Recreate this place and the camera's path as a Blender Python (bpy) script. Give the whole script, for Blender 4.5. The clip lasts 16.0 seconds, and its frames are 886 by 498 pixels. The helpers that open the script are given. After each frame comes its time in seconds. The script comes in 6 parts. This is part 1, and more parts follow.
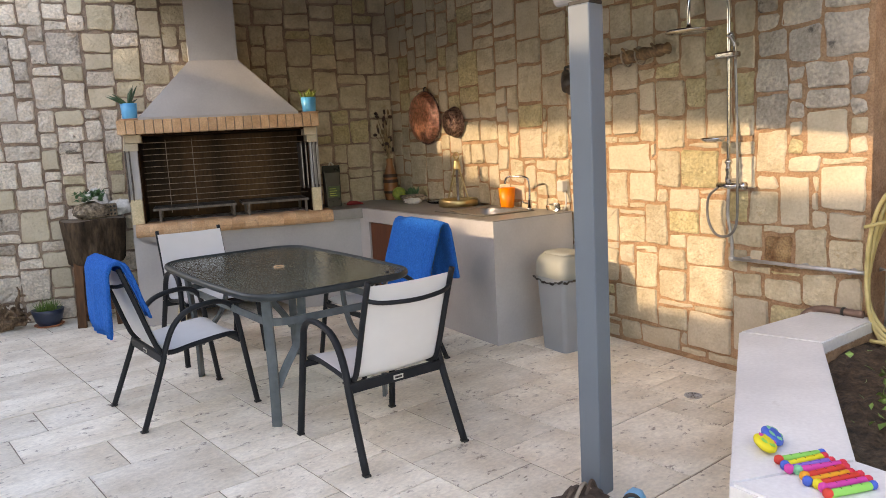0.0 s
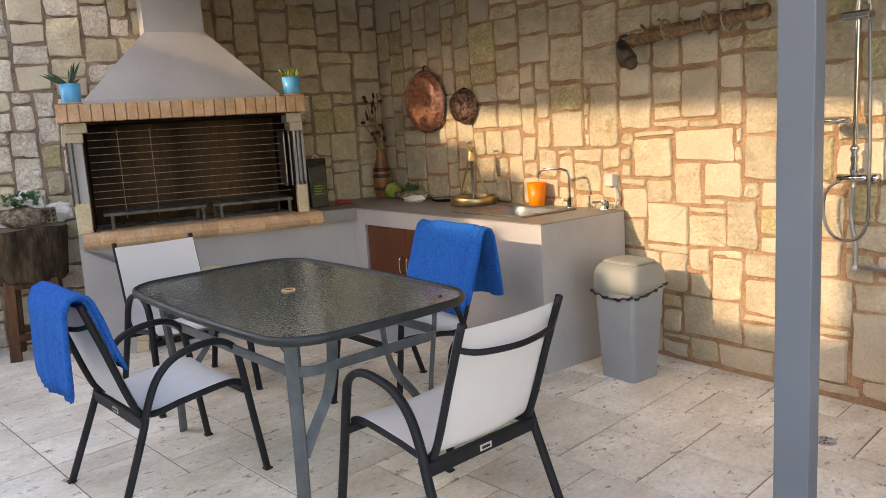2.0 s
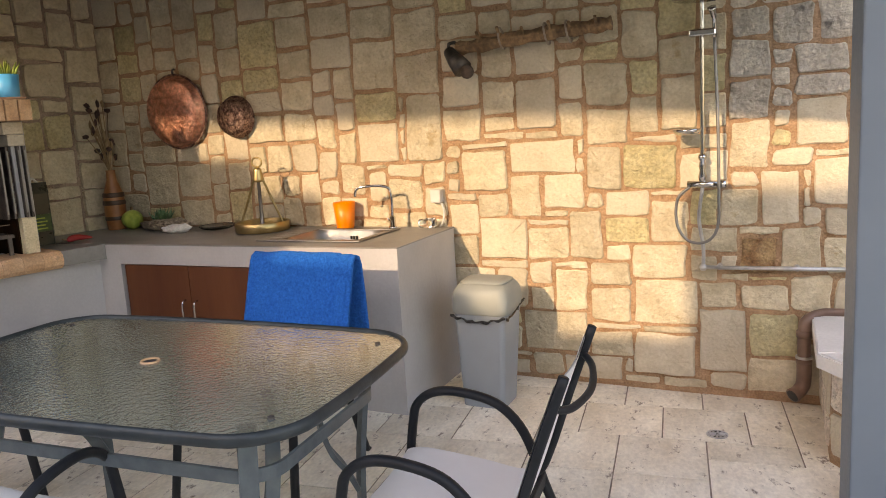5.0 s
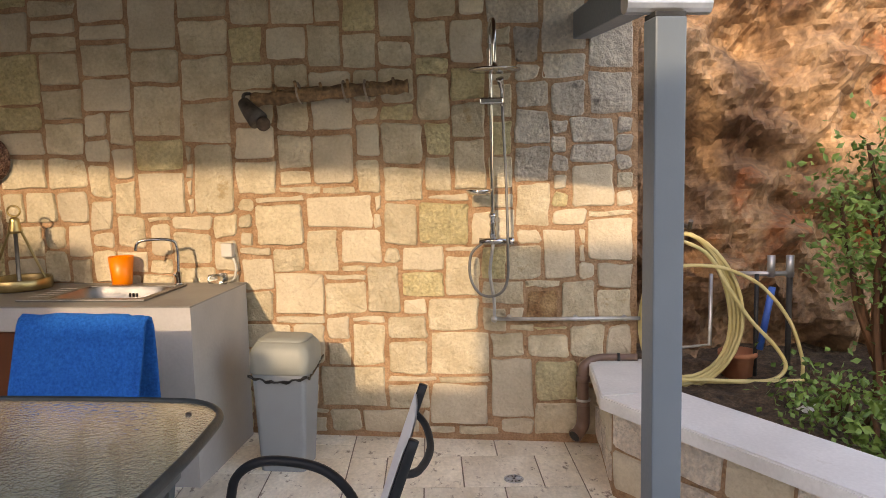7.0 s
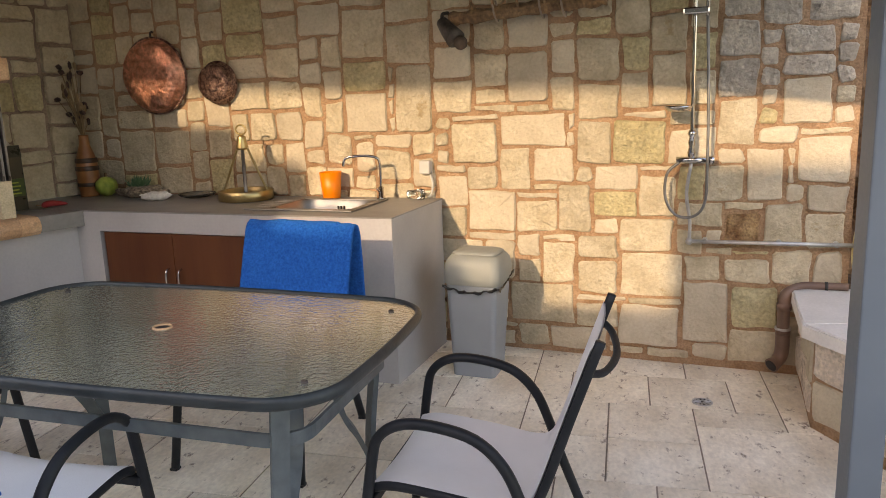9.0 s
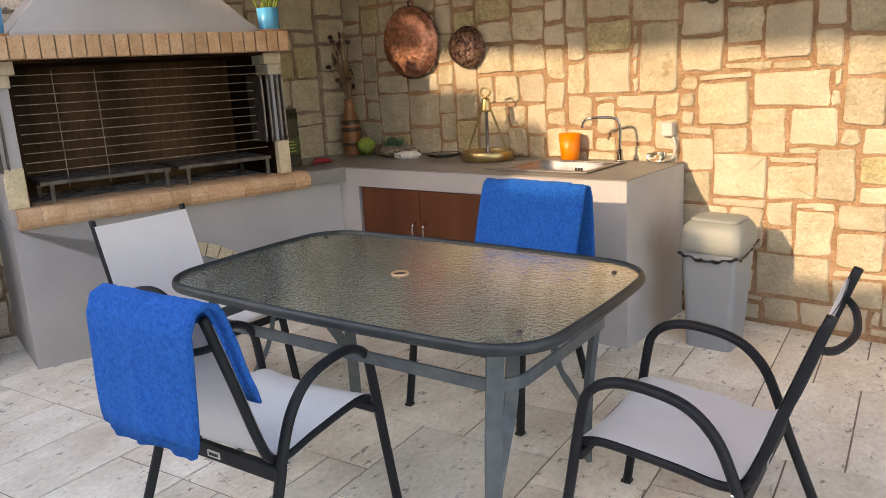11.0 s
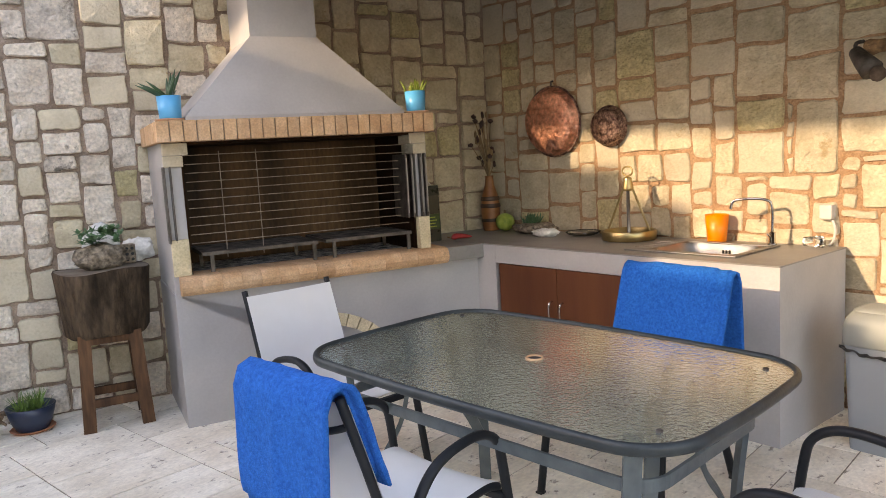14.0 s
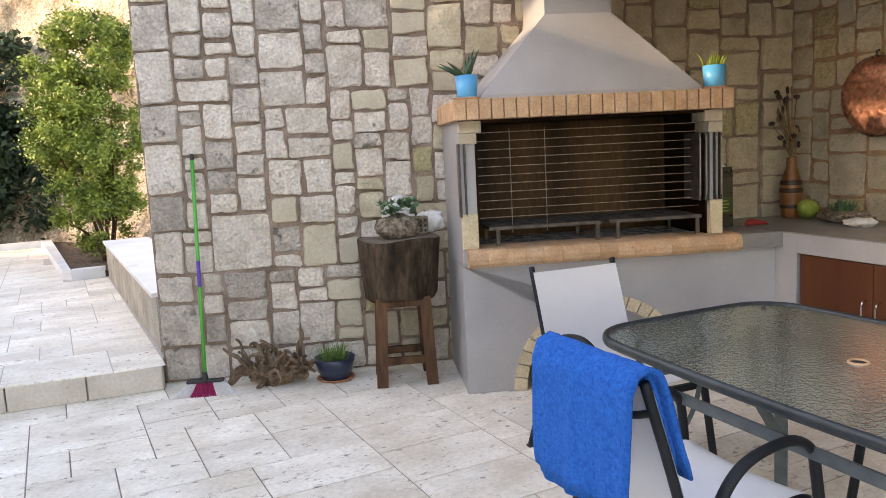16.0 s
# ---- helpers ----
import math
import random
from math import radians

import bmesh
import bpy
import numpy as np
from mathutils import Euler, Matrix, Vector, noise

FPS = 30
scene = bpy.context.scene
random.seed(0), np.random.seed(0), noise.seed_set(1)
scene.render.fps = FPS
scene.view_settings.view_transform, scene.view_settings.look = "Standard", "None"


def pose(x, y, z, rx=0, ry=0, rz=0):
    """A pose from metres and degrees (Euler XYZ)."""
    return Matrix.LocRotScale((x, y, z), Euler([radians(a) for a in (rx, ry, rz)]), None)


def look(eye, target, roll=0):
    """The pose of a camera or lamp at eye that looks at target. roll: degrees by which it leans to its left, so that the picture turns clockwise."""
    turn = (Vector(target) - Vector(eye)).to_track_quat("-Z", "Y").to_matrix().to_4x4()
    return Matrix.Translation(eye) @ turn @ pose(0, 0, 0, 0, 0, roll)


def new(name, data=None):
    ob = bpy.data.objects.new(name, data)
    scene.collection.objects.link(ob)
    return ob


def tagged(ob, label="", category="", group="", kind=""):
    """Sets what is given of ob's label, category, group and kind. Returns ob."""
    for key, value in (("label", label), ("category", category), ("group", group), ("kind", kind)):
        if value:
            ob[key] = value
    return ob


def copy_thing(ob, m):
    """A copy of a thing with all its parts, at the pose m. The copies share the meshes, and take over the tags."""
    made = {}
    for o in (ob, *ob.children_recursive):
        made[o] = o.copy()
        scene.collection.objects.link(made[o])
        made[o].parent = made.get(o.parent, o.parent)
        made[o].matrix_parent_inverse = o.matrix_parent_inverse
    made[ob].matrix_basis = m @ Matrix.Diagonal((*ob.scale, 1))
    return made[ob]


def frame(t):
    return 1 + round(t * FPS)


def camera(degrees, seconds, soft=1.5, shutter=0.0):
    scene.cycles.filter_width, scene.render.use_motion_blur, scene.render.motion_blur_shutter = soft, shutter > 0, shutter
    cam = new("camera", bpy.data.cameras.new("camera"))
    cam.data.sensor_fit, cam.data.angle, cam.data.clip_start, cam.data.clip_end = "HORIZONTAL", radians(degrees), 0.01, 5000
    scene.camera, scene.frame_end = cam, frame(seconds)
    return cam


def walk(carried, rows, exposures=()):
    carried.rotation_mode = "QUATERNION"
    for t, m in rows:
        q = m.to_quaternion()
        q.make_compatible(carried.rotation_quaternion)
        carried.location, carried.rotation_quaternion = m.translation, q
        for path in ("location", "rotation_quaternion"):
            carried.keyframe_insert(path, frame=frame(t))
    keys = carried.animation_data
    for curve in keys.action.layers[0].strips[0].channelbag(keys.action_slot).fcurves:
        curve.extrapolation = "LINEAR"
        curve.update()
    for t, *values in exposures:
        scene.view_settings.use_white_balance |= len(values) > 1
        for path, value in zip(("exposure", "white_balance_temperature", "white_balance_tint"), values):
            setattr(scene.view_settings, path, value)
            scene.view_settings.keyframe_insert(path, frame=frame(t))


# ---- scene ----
cam = camera(60.8, 16.0, soft=0.9)
PATH = [
    (0, (-3.931, -7.259, 1.491), (-2.876, -5.584, 1.205), -3.1),
    (0.5, (-3.86, -6.986, 1.5), (-2.772, -5.332, 1.218), -3.1),
    (1, (-3.869, -6.656, 1.509), (-2.753, -5.022, 1.22), -3.0),
    (1.5, (-3.866, -6.353, 1.495), (-2.716, -4.745, 1.195), -3.2),
    (2, (-3.869, -6.064, 1.487), (-2.677, -4.49, 1.171), -3.5),
    (2.5, (-4.004, -5.767, 1.495), (-2.752, -4.243, 1.166), -3.7),
    (3, (-4.085, -5.566, 1.486), (-2.752, -4.115, 1.144), -4.1),
    (3.5, (-4.115, -5.347, 1.483), (-2.677, -4.0, 1.136), -4.1),
    (4, (-4.207, -5.102, 1.5), (-2.651, -3.893, 1.155), -3.9),
    (4.5, (-4.234, -4.903, 1.496), (-2.553, -3.873, 1.161), -3.7),
    (5, (-4.192, -4.751, 1.507), (-2.394, -3.935, 1.185), -3.4),
    (5.2, (-4.188, -4.683, 1.516), (-2.347, -3.965, 1.205), -3.0),
    (7.5, (-4.258, -4.514, 1.549), (-2.278, -4.329, 1.336), -1.2),
    (8, (-4.293, -4.481, 1.53), (-2.334, -4.175, 1.271), -1.3),
    (8.5, (-4.316, -4.476, 1.513), (-2.404, -3.989, 1.185), -1.6),
    (9, (-4.303, -4.546, 1.5), (-2.468, -3.855, 1.107), -2.0),
    (9.5, (-4.303, -4.606, 1.487), (-2.562, -3.725, 1.046), -2.6),
    (10, (-4.305, -4.627, 1.482), (-2.663, -3.586, 1.015), -2.9),
    (12.5, (-4.33, -4.658, 1.513), (-2.946, -3.261, 1.149), -3.2),
    (13, (-4.31, -4.651, 1.521), (-2.945, -3.223, 1.209), -3.2),
    (13.5, (-4.304, -4.639, 1.526), (-2.969, -3.175, 1.252), -3.3),
    (14, (-4.3, -4.635, 1.532), (-3.024, -3.116, 1.279), -3.3),
    (14.5, (-4.313, -4.632, 1.53), (-3.131, -3.037, 1.285), -3.2),
    (15, (-4.331, -4.625, 1.532), (-3.288, -2.936, 1.283), -3.0),
    (15.5, (-4.355, -4.598, 1.524), (-3.486, -2.815, 1.269), -2.8),
    (16, (-4.389, -4.539, 1.522), (-3.707, -2.678, 1.257), -2.9),
]
walk(cam, [(t, look(eye, target, roll)) for t, eye, target, roll in PATH], [(0, 2.52, 9000, 22), (5, 2.54, 9050, 22), (7.5, 2.20, 8950, 22), (9, 2.32, 8950, 22), (10, 2.42, 9000, 22), (12.5, 2.82, 8950, 22), (16, 2.78, 8900, 22)])


# ---- world, sun, exposure ----
SUN_Y, SUN_Z = 0.21, 0.40     # how far the sunlight drifts and falls for each metre along x
world = bpy.data.worlds.new("sky")
scene.world = world
world.use_nodes = True
wn = world.node_tree
sky = wn.nodes.new("ShaderNodeTexSky")
sky.sky_type, sky.sun_disc = "NISHITA", False
sky.sun_elevation, sky.sun_rotation = radians(21.4), radians(-78.0)
wn.nodes["Background"].inputs["Strength"].default_value = 0.15
wn.links.new(sky.outputs["Color"], wn.nodes["Background"].inputs["Color"])
sun = new("sun", bpy.data.lights.new("sun", "SUN"))
sun.data.energy, sun.data.angle, sun.data.color = 0.74, radians(0.6), (1.0, 0.89, 0.68)
sun.matrix_world = look((0, 0, 0), (1, -SUN_Y, -SUN_Z))


# ---- materials ----
def mat(name, a, b, scale=6.0, rough=0.7, bump=0.2, bump_scale=60.0, metal=0.0, vary=0.0, spots=None, spot_size=8.0, spot_cut=0.62, stretch=(1, 1, 1), coarse=0.0, coarse_scale=14.0, coarse_depth=0.06, grain=0.0):
    """Two colours mixed by noise at two scales, fine relief, brightness that varies from piece to piece, and stains."""
    m = bpy.data.materials.new(name)
    m.use_nodes = True
    n, l = m.node_tree.nodes, m.node_tree.links
    p = n["Principled BSDF"]
    co = n.new("ShaderNodeTexCoord")
    mp = n.new("ShaderNodeMapping")
    mp.inputs["Scale"].default_value = stretch
    l.new(co.outputs["Object"], mp.inputs["Vector"])
    if vary:
        oi = n.new("ShaderNodeObjectInfo")
        shift = n.new("ShaderNodeVectorMath")
        shift.operation = "SCALE"
        shift.inputs[0].default_value = (31.0, 17.0, 11.0)
        l.new(oi.outputs["Random"], shift.inputs["Scale"])
        l.new(shift.outputs["Vector"], mp.inputs["Location"])
    n1 = n.new("ShaderNodeTexNoise")
    n1.inputs["Scale"].default_value, n1.inputs["Detail"].default_value = scale, 6
    l.new(mp.outputs["Vector"], n1.inputs["Vector"])
    ramp = n.new("ShaderNodeValToRGB")
    ramp.color_ramp.elements[0].position, ramp.color_ramp.elements[1].position = 0.32, 0.68
    ramp.color_ramp.elements[0].color, ramp.color_ramp.elements[1].color = (*a, 1), (*b, 1)
    l.new(n1.outputs["Fac"], ramp.inputs["Fac"])
    out = ramp.outputs["Color"]
    n2 = n.new("ShaderNodeTexNoise")
    n2.inputs["Scale"].default_value, n2.inputs["Detail"].default_value = bump_scale, 5
    l.new(mp.outputs["Vector"], n2.inputs["Vector"])
    if spots:
        n3 = n.new("ShaderNodeTexNoise")
        n3.inputs["Scale"].default_value, n3.inputs["Detail"].default_value, n3.inputs["Roughness"].default_value = spot_size, 8, 0.7
        l.new(mp.outputs["Vector"], n3.inputs["Vector"])
        r3 = n.new("ShaderNodeValToRGB")
        r3.color_ramp.elements[0].position, r3.color_ramp.elements[1].position = spot_cut, spot_cut + 0.08
        l.new(n3.outputs["Fac"], r3.inputs["Fac"])
        mx = n.new("ShaderNodeMixRGB")
        mx.inputs["Color2"].default_value = (*spots, 1)
        l.new(r3.outputs["Color"], mx.inputs["Fac"])
        l.new(out, mx.inputs["Color1"])
        out = mx.outputs["Color"]
    if vary:
        mr = n.new("ShaderNodeMapRange")
        mr.inputs["To Min"].default_value, mr.inputs["To Max"].default_value = 1 - vary, 1 + vary
        l.new(oi.outputs["Random"], mr.inputs["Value"])
        hs = n.new("ShaderNodeHueSaturation")
        l.new(mr.outputs["Result"], hs.inputs["Value"])
        l.new(out, hs.inputs["Color"])
        out = hs.outputs["Color"]
    if grain:
        gr = n.new("ShaderNodeMapRange")
        gr.inputs["From Min"].default_value, gr.inputs["From Max"].default_value = 0.32, 0.68
        gr.inputs["To Min"].default_value, gr.inputs["To Max"].default_value = 1 - grain, 1 + grain
        l.new(n2.outputs["Fac"], gr.inputs["Value"])
        hg = n.new("ShaderNodeHueSaturation")
        l.new(gr.outputs["Result"], hg.inputs["Value"])
        l.new(out, hg.inputs["Color"])
        out = hg.outputs["Color"]
    l.new(out, p.inputs["Base Color"])
    rr = n.new("ShaderNodeMapRange")
    rr.inputs["To Min"].default_value, rr.inputs["To Max"].default_value = max(0.03, rough - 0.1), min(1, rough + 0.1)
    l.new(n2.outputs["Fac"], rr.inputs["Value"])
    l.new(rr.outputs["Result"], p.inputs["Roughness"])
    p.inputs["Metallic"].default_value = metal
    if bump:
        bp = n.new("ShaderNodeBump")
        bp.inputs["Strength"].default_value, bp.inputs["Distance"].default_value = bump, 0.01
        l.new(n2.outputs["Fac"], bp.inputs["Height"])
        last = bp
        if coarse:
            n4 = n.new("ShaderNodeTexNoise")
            n4.inputs["Scale"].default_value, n4.inputs["Detail"].default_value, n4.inputs["Roughness"].default_value = coarse_scale, 7, 0.62
            l.new(mp.outputs["Vector"], n4.inputs["Vector"])
            b2 = n.new("ShaderNodeBump")
            b2.inputs["Strength"].default_value, b2.inputs["Distance"].default_value = coarse, coarse_depth
            l.new(n4.outputs["Fac"], b2.inputs["Height"])
            l.new(bp.outputs["Normal"], b2.inputs["Normal"])
            last = b2
        l.new(last.outputs["Normal"], p.inputs["Normal"])
    return m


def plain_glass(name, color, rough, bump=0.0, bump_scale=60.0):
    m = bpy.data.materials.new(name)
    m.use_nodes = True
    n, l = m.node_tree.nodes, m.node_tree.links
    p = n["Principled BSDF"]
    p.inputs["Base Color"].default_value = (*color, 1)
    p.inputs["Roughness"].default_value = rough
    p.inputs["Transmission Weight"].default_value = 1.0
    p.inputs["IOR"].default_value = 1.55
    p.inputs["Specular IOR Level"].default_value = 0.8
    if bump:
        co = n.new("ShaderNodeTexCoord")
        vo = n.new("ShaderNodeTexNoise")
        vo.inputs["Scale"].default_value, vo.inputs["Detail"].default_value = bump_scale, 1.5
        bp = n.new("ShaderNodeBump")
        bp.inputs["Strength"].default_value, bp.inputs["Distance"].default_value = bump, 0.006
        l.new(co.outputs["Object"], vo.inputs["Vector"])
        l.new(vo.outputs["Fac"], bp.inputs["Height"])
        l.new(bp.outputs["Normal"], p.inputs["Normal"])
        p.inputs["Coat IOR"].default_value = 1.8
        p.inputs["Coat Weight"].default_value, p.inputs["Coat Roughness"].default_value = 1.0, 0.05
        l.new(bp.outputs["Normal"], p.inputs["Coat Normal"])
    return m


STONE = mat("stone_cream", (0.46, 0.385, 0.265), (0.60, 0.525, 0.39), 8, 0.88, 0.6, 50, vary=0.11, spots=(0.42, 0.32, 0.19), spot_size=6, spot_cut=0.62, coarse=0.75, coarse_scale=11.0, coarse_depth=0.06, grain=0.10)
STONE_SMOOTH = mat("stone_sawn", (0.47, 0.40, 0.295), (0.57, 0.50, 0.385), 5, 0.85, 0.4, 60, vary=0.1, coarse=0.55, coarse_scale=9.0, coarse_depth=0.05, grain=0.07)
STONE_YELLOW = mat("stone_yellow", (0.50, 0.42, 0.23), (0.60, 0.525, 0.32), 8, 0.88, 0.6, 50, vary=0.1, coarse=1.0, coarse_scale=13.0, coarse_depth=0.075, grain=0.17)
STONE_GREY = mat("stone_grey", (0.46, 0.39, 0.325), (0.78, 0.68, 0.585), 7, 0.9, 0.6, 50, vary=0.16, spots=(0.20, 0.17, 0.14), spot_size=6, spot_cut=0.56, coarse=1.0, coarse_scale=12.0, coarse_depth=0.10, grain=0.2)
STONE_PALE = mat("stone_pale", (0.72, 0.61, 0.505), (0.90, 0.80, 0.69), 7, 0.9, 0.6, 50, vary=0.12, spots=(0.40, 0.33, 0.26), spot_size=6, spot_cut=0.59, coarse=1.0, coarse_scale=12.0, coarse_depth=0.10, grain=0.17)
# Grey cast of open sky put into the stone colour, with dark stains.
STONE_SKYLIT = mat("stone_skylit_grey", (0.46, 0.405, 0.335), (0.63, 0.565, 0.475), 7, 0.9, 0.6, 50, vary=0.14, spots=(0.17, 0.15, 0.13), spot_size=6, spot_cut=0.6, coarse=1.0, coarse_scale=12.0, coarse_depth=0.09, grain=0.18)
STONE_RED = mat("stone_red", (0.16, 0.06, 0.02), (0.44, 0.29, 0.15), 11, 0.9, 0.6, 80, coarse=0.8, grain=0.3)
MORTAR = mat("mortar_tan", (0.33, 0.19, 0.105), (0.47, 0.30, 0.185), 10, 0.95, 0.6, 90, coarse=0.8, grain=0.2)
MORTAR_GREY = mat("mortar_pinkish_grey", (0.20, 0.138, 0.102), (0.42, 0.31, 0.24), 5, 0.95, 0.6, 90, coarse=0.8, grain=0.22)
TILE = mat("floor_tile", (0.67, 0.59, 0.475), (0.89, 0.835, 0.73), 3.0, 0.62, 0.22, 40, vary=0.08, spots=(0.30, 0.245, 0.20), spot_size=15, spot_cut=0.585, stretch=(0.9, 1.35, 1), coarse=0.2, grain=0.10)
TERRACE_BED = mat("terrace_joint", (0.42, 0.38, 0.33), (0.54, 0.49, 0.43), 12, 0.95, 0.4, 90)
JOINT = mat("floor_joint", (0.19, 0.155, 0.125), (0.32, 0.27, 0.22), 12, 0.95, 0.4, 90)
PLASTER = mat("grey_plaster", (0.355, 0.345, 0.345), (0.435, 0.425, 0.42), 2.2, 0.55, 0.1, 60, coarse=0.06, grain=0.03)
WORKTOP = mat("polished_cement", (0.18, 0.172, 0.162), (0.26, 0.25, 0.237), 3, 0.42, 0.06, 50, grain=0.06)
FIREBRICK = mat("fire_brick", (0.49, 0.285, 0.15), (0.63, 0.41, 0.25), 9, 0.75, 0.3, 90, vary=0.12, spots=(0.38, 0.24, 0.14), spot_size=10, spot_cut=0.6, grain=0.16)
YELLOW_BRICK = mat("yellow_fire_brick", (0.56, 0.47, 0.30), (0.68, 0.58, 0.40), 9, 0.8, 0.3, 90, vary=0.1, grain=0.16)
# Stained brown; its paler streaks put a warm glow into the colour.
FIREBACK = mat("fireback_brown_and_glow", (0.004, 0.0025, 0.0015), (0.11, 0.058, 0.026), 1.5, 0.55, 0.12, 40, stretch=(1.2, 1, 0.25), grain=0.2)
# Firebox soot; in the wood store the same black stands in for shade.
SOOT_AND_SHADE = mat("sooty_metal_and_shade", (0.0015, 0.001, 0.0008), (0.045, 0.019, 0.008), 1.6, 0.6, 0.15, 40, stretch=(1, 1, 0.3), grain=0.3)
ASH = mat("ash", (0.07, 0.07, 0.07), (0.58, 0.58, 0.58), 16, 0.95, 0.9, 60, coarse=1.0, grain=0.5)
IRON = mat("blackened_iron", (0.05, 0.045, 0.04), (0.14, 0.12, 0.11), 16, 0.5, 0.2, 80, metal=0.7)
ROD = mat("dull_rod", (0.10, 0.07, 0.052), (0.34, 0.26, 0.20), 20, 0.6, 0.0)
SINK_STEEL = mat("satin_steel", (0.24, 0.237, 0.232), (0.32, 0.316, 0.31), 12, 0.38, 0.02, 150, metal=0.9)
STEEL = mat("brushed_steel", (0.20, 0.195, 0.19), (0.29, 0.285, 0.28), 12, 0.42, 0.02, 150, metal=0.9)
CHROME = mat("chrome", (0.50, 0.49, 0.48), (0.58, 0.57, 0.56), 8, 0.12, 0.0, metal=1.0)
GALV = mat("galvanised_pipe", (0.42, 0.42, 0.43), (0.58, 0.58, 0.58), 18, 0.38, 0.1, 60, metal=0.8)
FRAME = mat("dark_grey_aluminium", (0.011, 0.013, 0.016), (0.018, 0.020, 0.024), 12, 0.50, 0.04, 200)
TABLE_METAL = mat("table_green_grey_metal", (0.065, 0.085, 0.095), (0.11, 0.135, 0.145), 14, 0.42, 0.08, 90, spots=(0.3, 0.32, 0.32), spot_size=26, spot_cut=0.68)
RIM = mat("dark_green_grey_rim", (0.022, 0.029, 0.032), (0.038, 0.048, 0.052), 14, 0.38, 0.05, 90)
SLING = mat("white_sling_mesh", (0.69, 0.685, 0.69), (0.725, 0.72, 0.725), 8, 0.75, 0.2, 420)
TOWEL = mat("blue_terry", (0.002, 0.095, 0.42), (0.005, 0.165, 0.60), 90, 0.97, 0.7, 240, coarse=0.5, coarse_scale=70.0, coarse_depth=0.02, grain=0.16)
TOWEL.node_tree.nodes["Principled BSDF"].inputs["Specular IOR Level"].default_value = 0.05
TOWEL.node_tree.nodes["Principled BSDF"].inputs["Sheen Weight"].default_value = 0.2
TOWEL.node_tree.nodes["Principled BSDF"].inputs["Sheen Tint"].default_value = (0.12, 0.45, 1.0, 1.0)
POST = mat("blue_grey_paint", (0.12, 0.153, 0.188), (0.14, 0.175, 0.21), 3, 0.42, 0.05, 60)
BIN = mat("grey_plastic", (0.24, 0.27, 0.295), (0.27, 0.30, 0.33), 4, 0.5, 0.06, 200)
BIN_LID = mat("pale_grey_plastic", (0.25, 0.262, 0.24), (0.295, 0.31, 0.285), 4, 0.55, 0.06, 200)
DARK_BAG = mat("black_plastic_film", (0.01, 0.01, 0.012), (0.03, 0.03, 0.03), 20, 0.25, 0.6, 40)
CABINET = mat("brown_cabinet_panel", (0.085, 0.024, 0.010), (0.13, 0.042, 0.016), 6, 0.5, 0.08, 80, stretch=(1, 1, 0.15))
BRASS = mat("brass", (0.36, 0.27, 0.12), (0.52, 0.41, 0.22), 10, 0.38, 0.08, 60, metal=1.0)
COPPER = mat("hammered_copper", (0.50, 0.20, 0.13), (0.90, 0.47, 0.34), 26, 0.40, 0.7, 42, metal=0.9, grain=0.25)
DARK_COPPER = mat("embossed_dark_copper", (0.08, 0.035, 0.03), (0.46, 0.30, 0.24), 40, 0.36, 1.0, 90, metal=1.0, grain=0.5)
CUP = mat("orange_plastic", (0.86, 0.20, 0.005), (0.9, 0.24, 0.01), 5, 0.4, 0.02, 80)
BLUE_POT = mat("sky_blue_glaze", (0.05, 0.38, 0.70), (0.08, 0.44, 0.76), 5, 0.35, 0.04, 60)
TERRACOTTA = mat("terracotta", (0.34, 0.12, 0.06), (0.46, 0.19, 0.10), 8, 0.85, 0.3, 80)
SAUCER = mat("clay_saucer", (0.5, 0.27, 0.16), (0.6, 0.36, 0.24), 8, 0.8, 0.2, 80)
NAVY = mat("dark_blue_glaze", (0.012, 0.02, 0.045), (0.025, 0.04, 0.075), 6, 0.35, 0.05, 60)
SOIL = mat("soil", (0.045, 0.028, 0.018), (0.14, 0.09, 0.055), 14, 0.98, 1.0, 60, coarse=1.0, grain=0.4)
WOOD = mat("stool_leg_wood", (0.045, 0.021, 0.011), (0.14, 0.066, 0.032), 10, 0.7, 0.3, 50, stretch=(1, 1, 0.15), grain=0.3)
BARK = mat("stump_bark", (0.030, 0.020, 0.013), (0.105, 0.072, 0.048), 9, 0.9, 1.0, 40, stretch=(1, 1, 0.3), coarse=1.0, grain=0.4)
STUMP_TOP = mat("stump_end_grain", (0.10, 0.075, 0.055), (0.19, 0.15, 0.115), 12, 0.8, 0.3, 60)
DRIFT = mat("driftwood", (0.10, 0.06, 0.038), (0.30, 0.20, 0.13), 12, 0.9, 0.8, 60, coarse=0.8, grain=0.35)
LOG = mat("old_log", (0.11, 0.065, 0.035), (0.34, 0.21, 0.11), 12, 0.85, 0.6, 50, stretch=(0.2, 1, 1), coarse=0.5, grain=0.35)
MARBLE = mat("white_marble_coping", (0.66, 0.65, 0.64), (0.78, 0.77, 0.76), 3, 0.5, 0.05, 60, spots=(0.56, 0.53, 0.50), spot_size=2.6, spot_cut=0.62, grain=0.05)
WEATHERED = mat("weathered_render", (0.33, 0.295, 0.235), (0.55, 0.50, 0.42), 3.5, 0.92, 0.5, 60, spots=(0.20, 0.17, 0.13), spot_size=3.0, spot_cut=0.57, coarse=0.6, grain=0.2)
RISER = mat("step_stone", (0.50, 0.435, 0.365), (0.62, 0.555, 0.475), 4, 0.8, 0.15, 60, spots=(0.40, 0.34, 0.28), spot_size=5, spot_cut=0.62, grain=0.08)
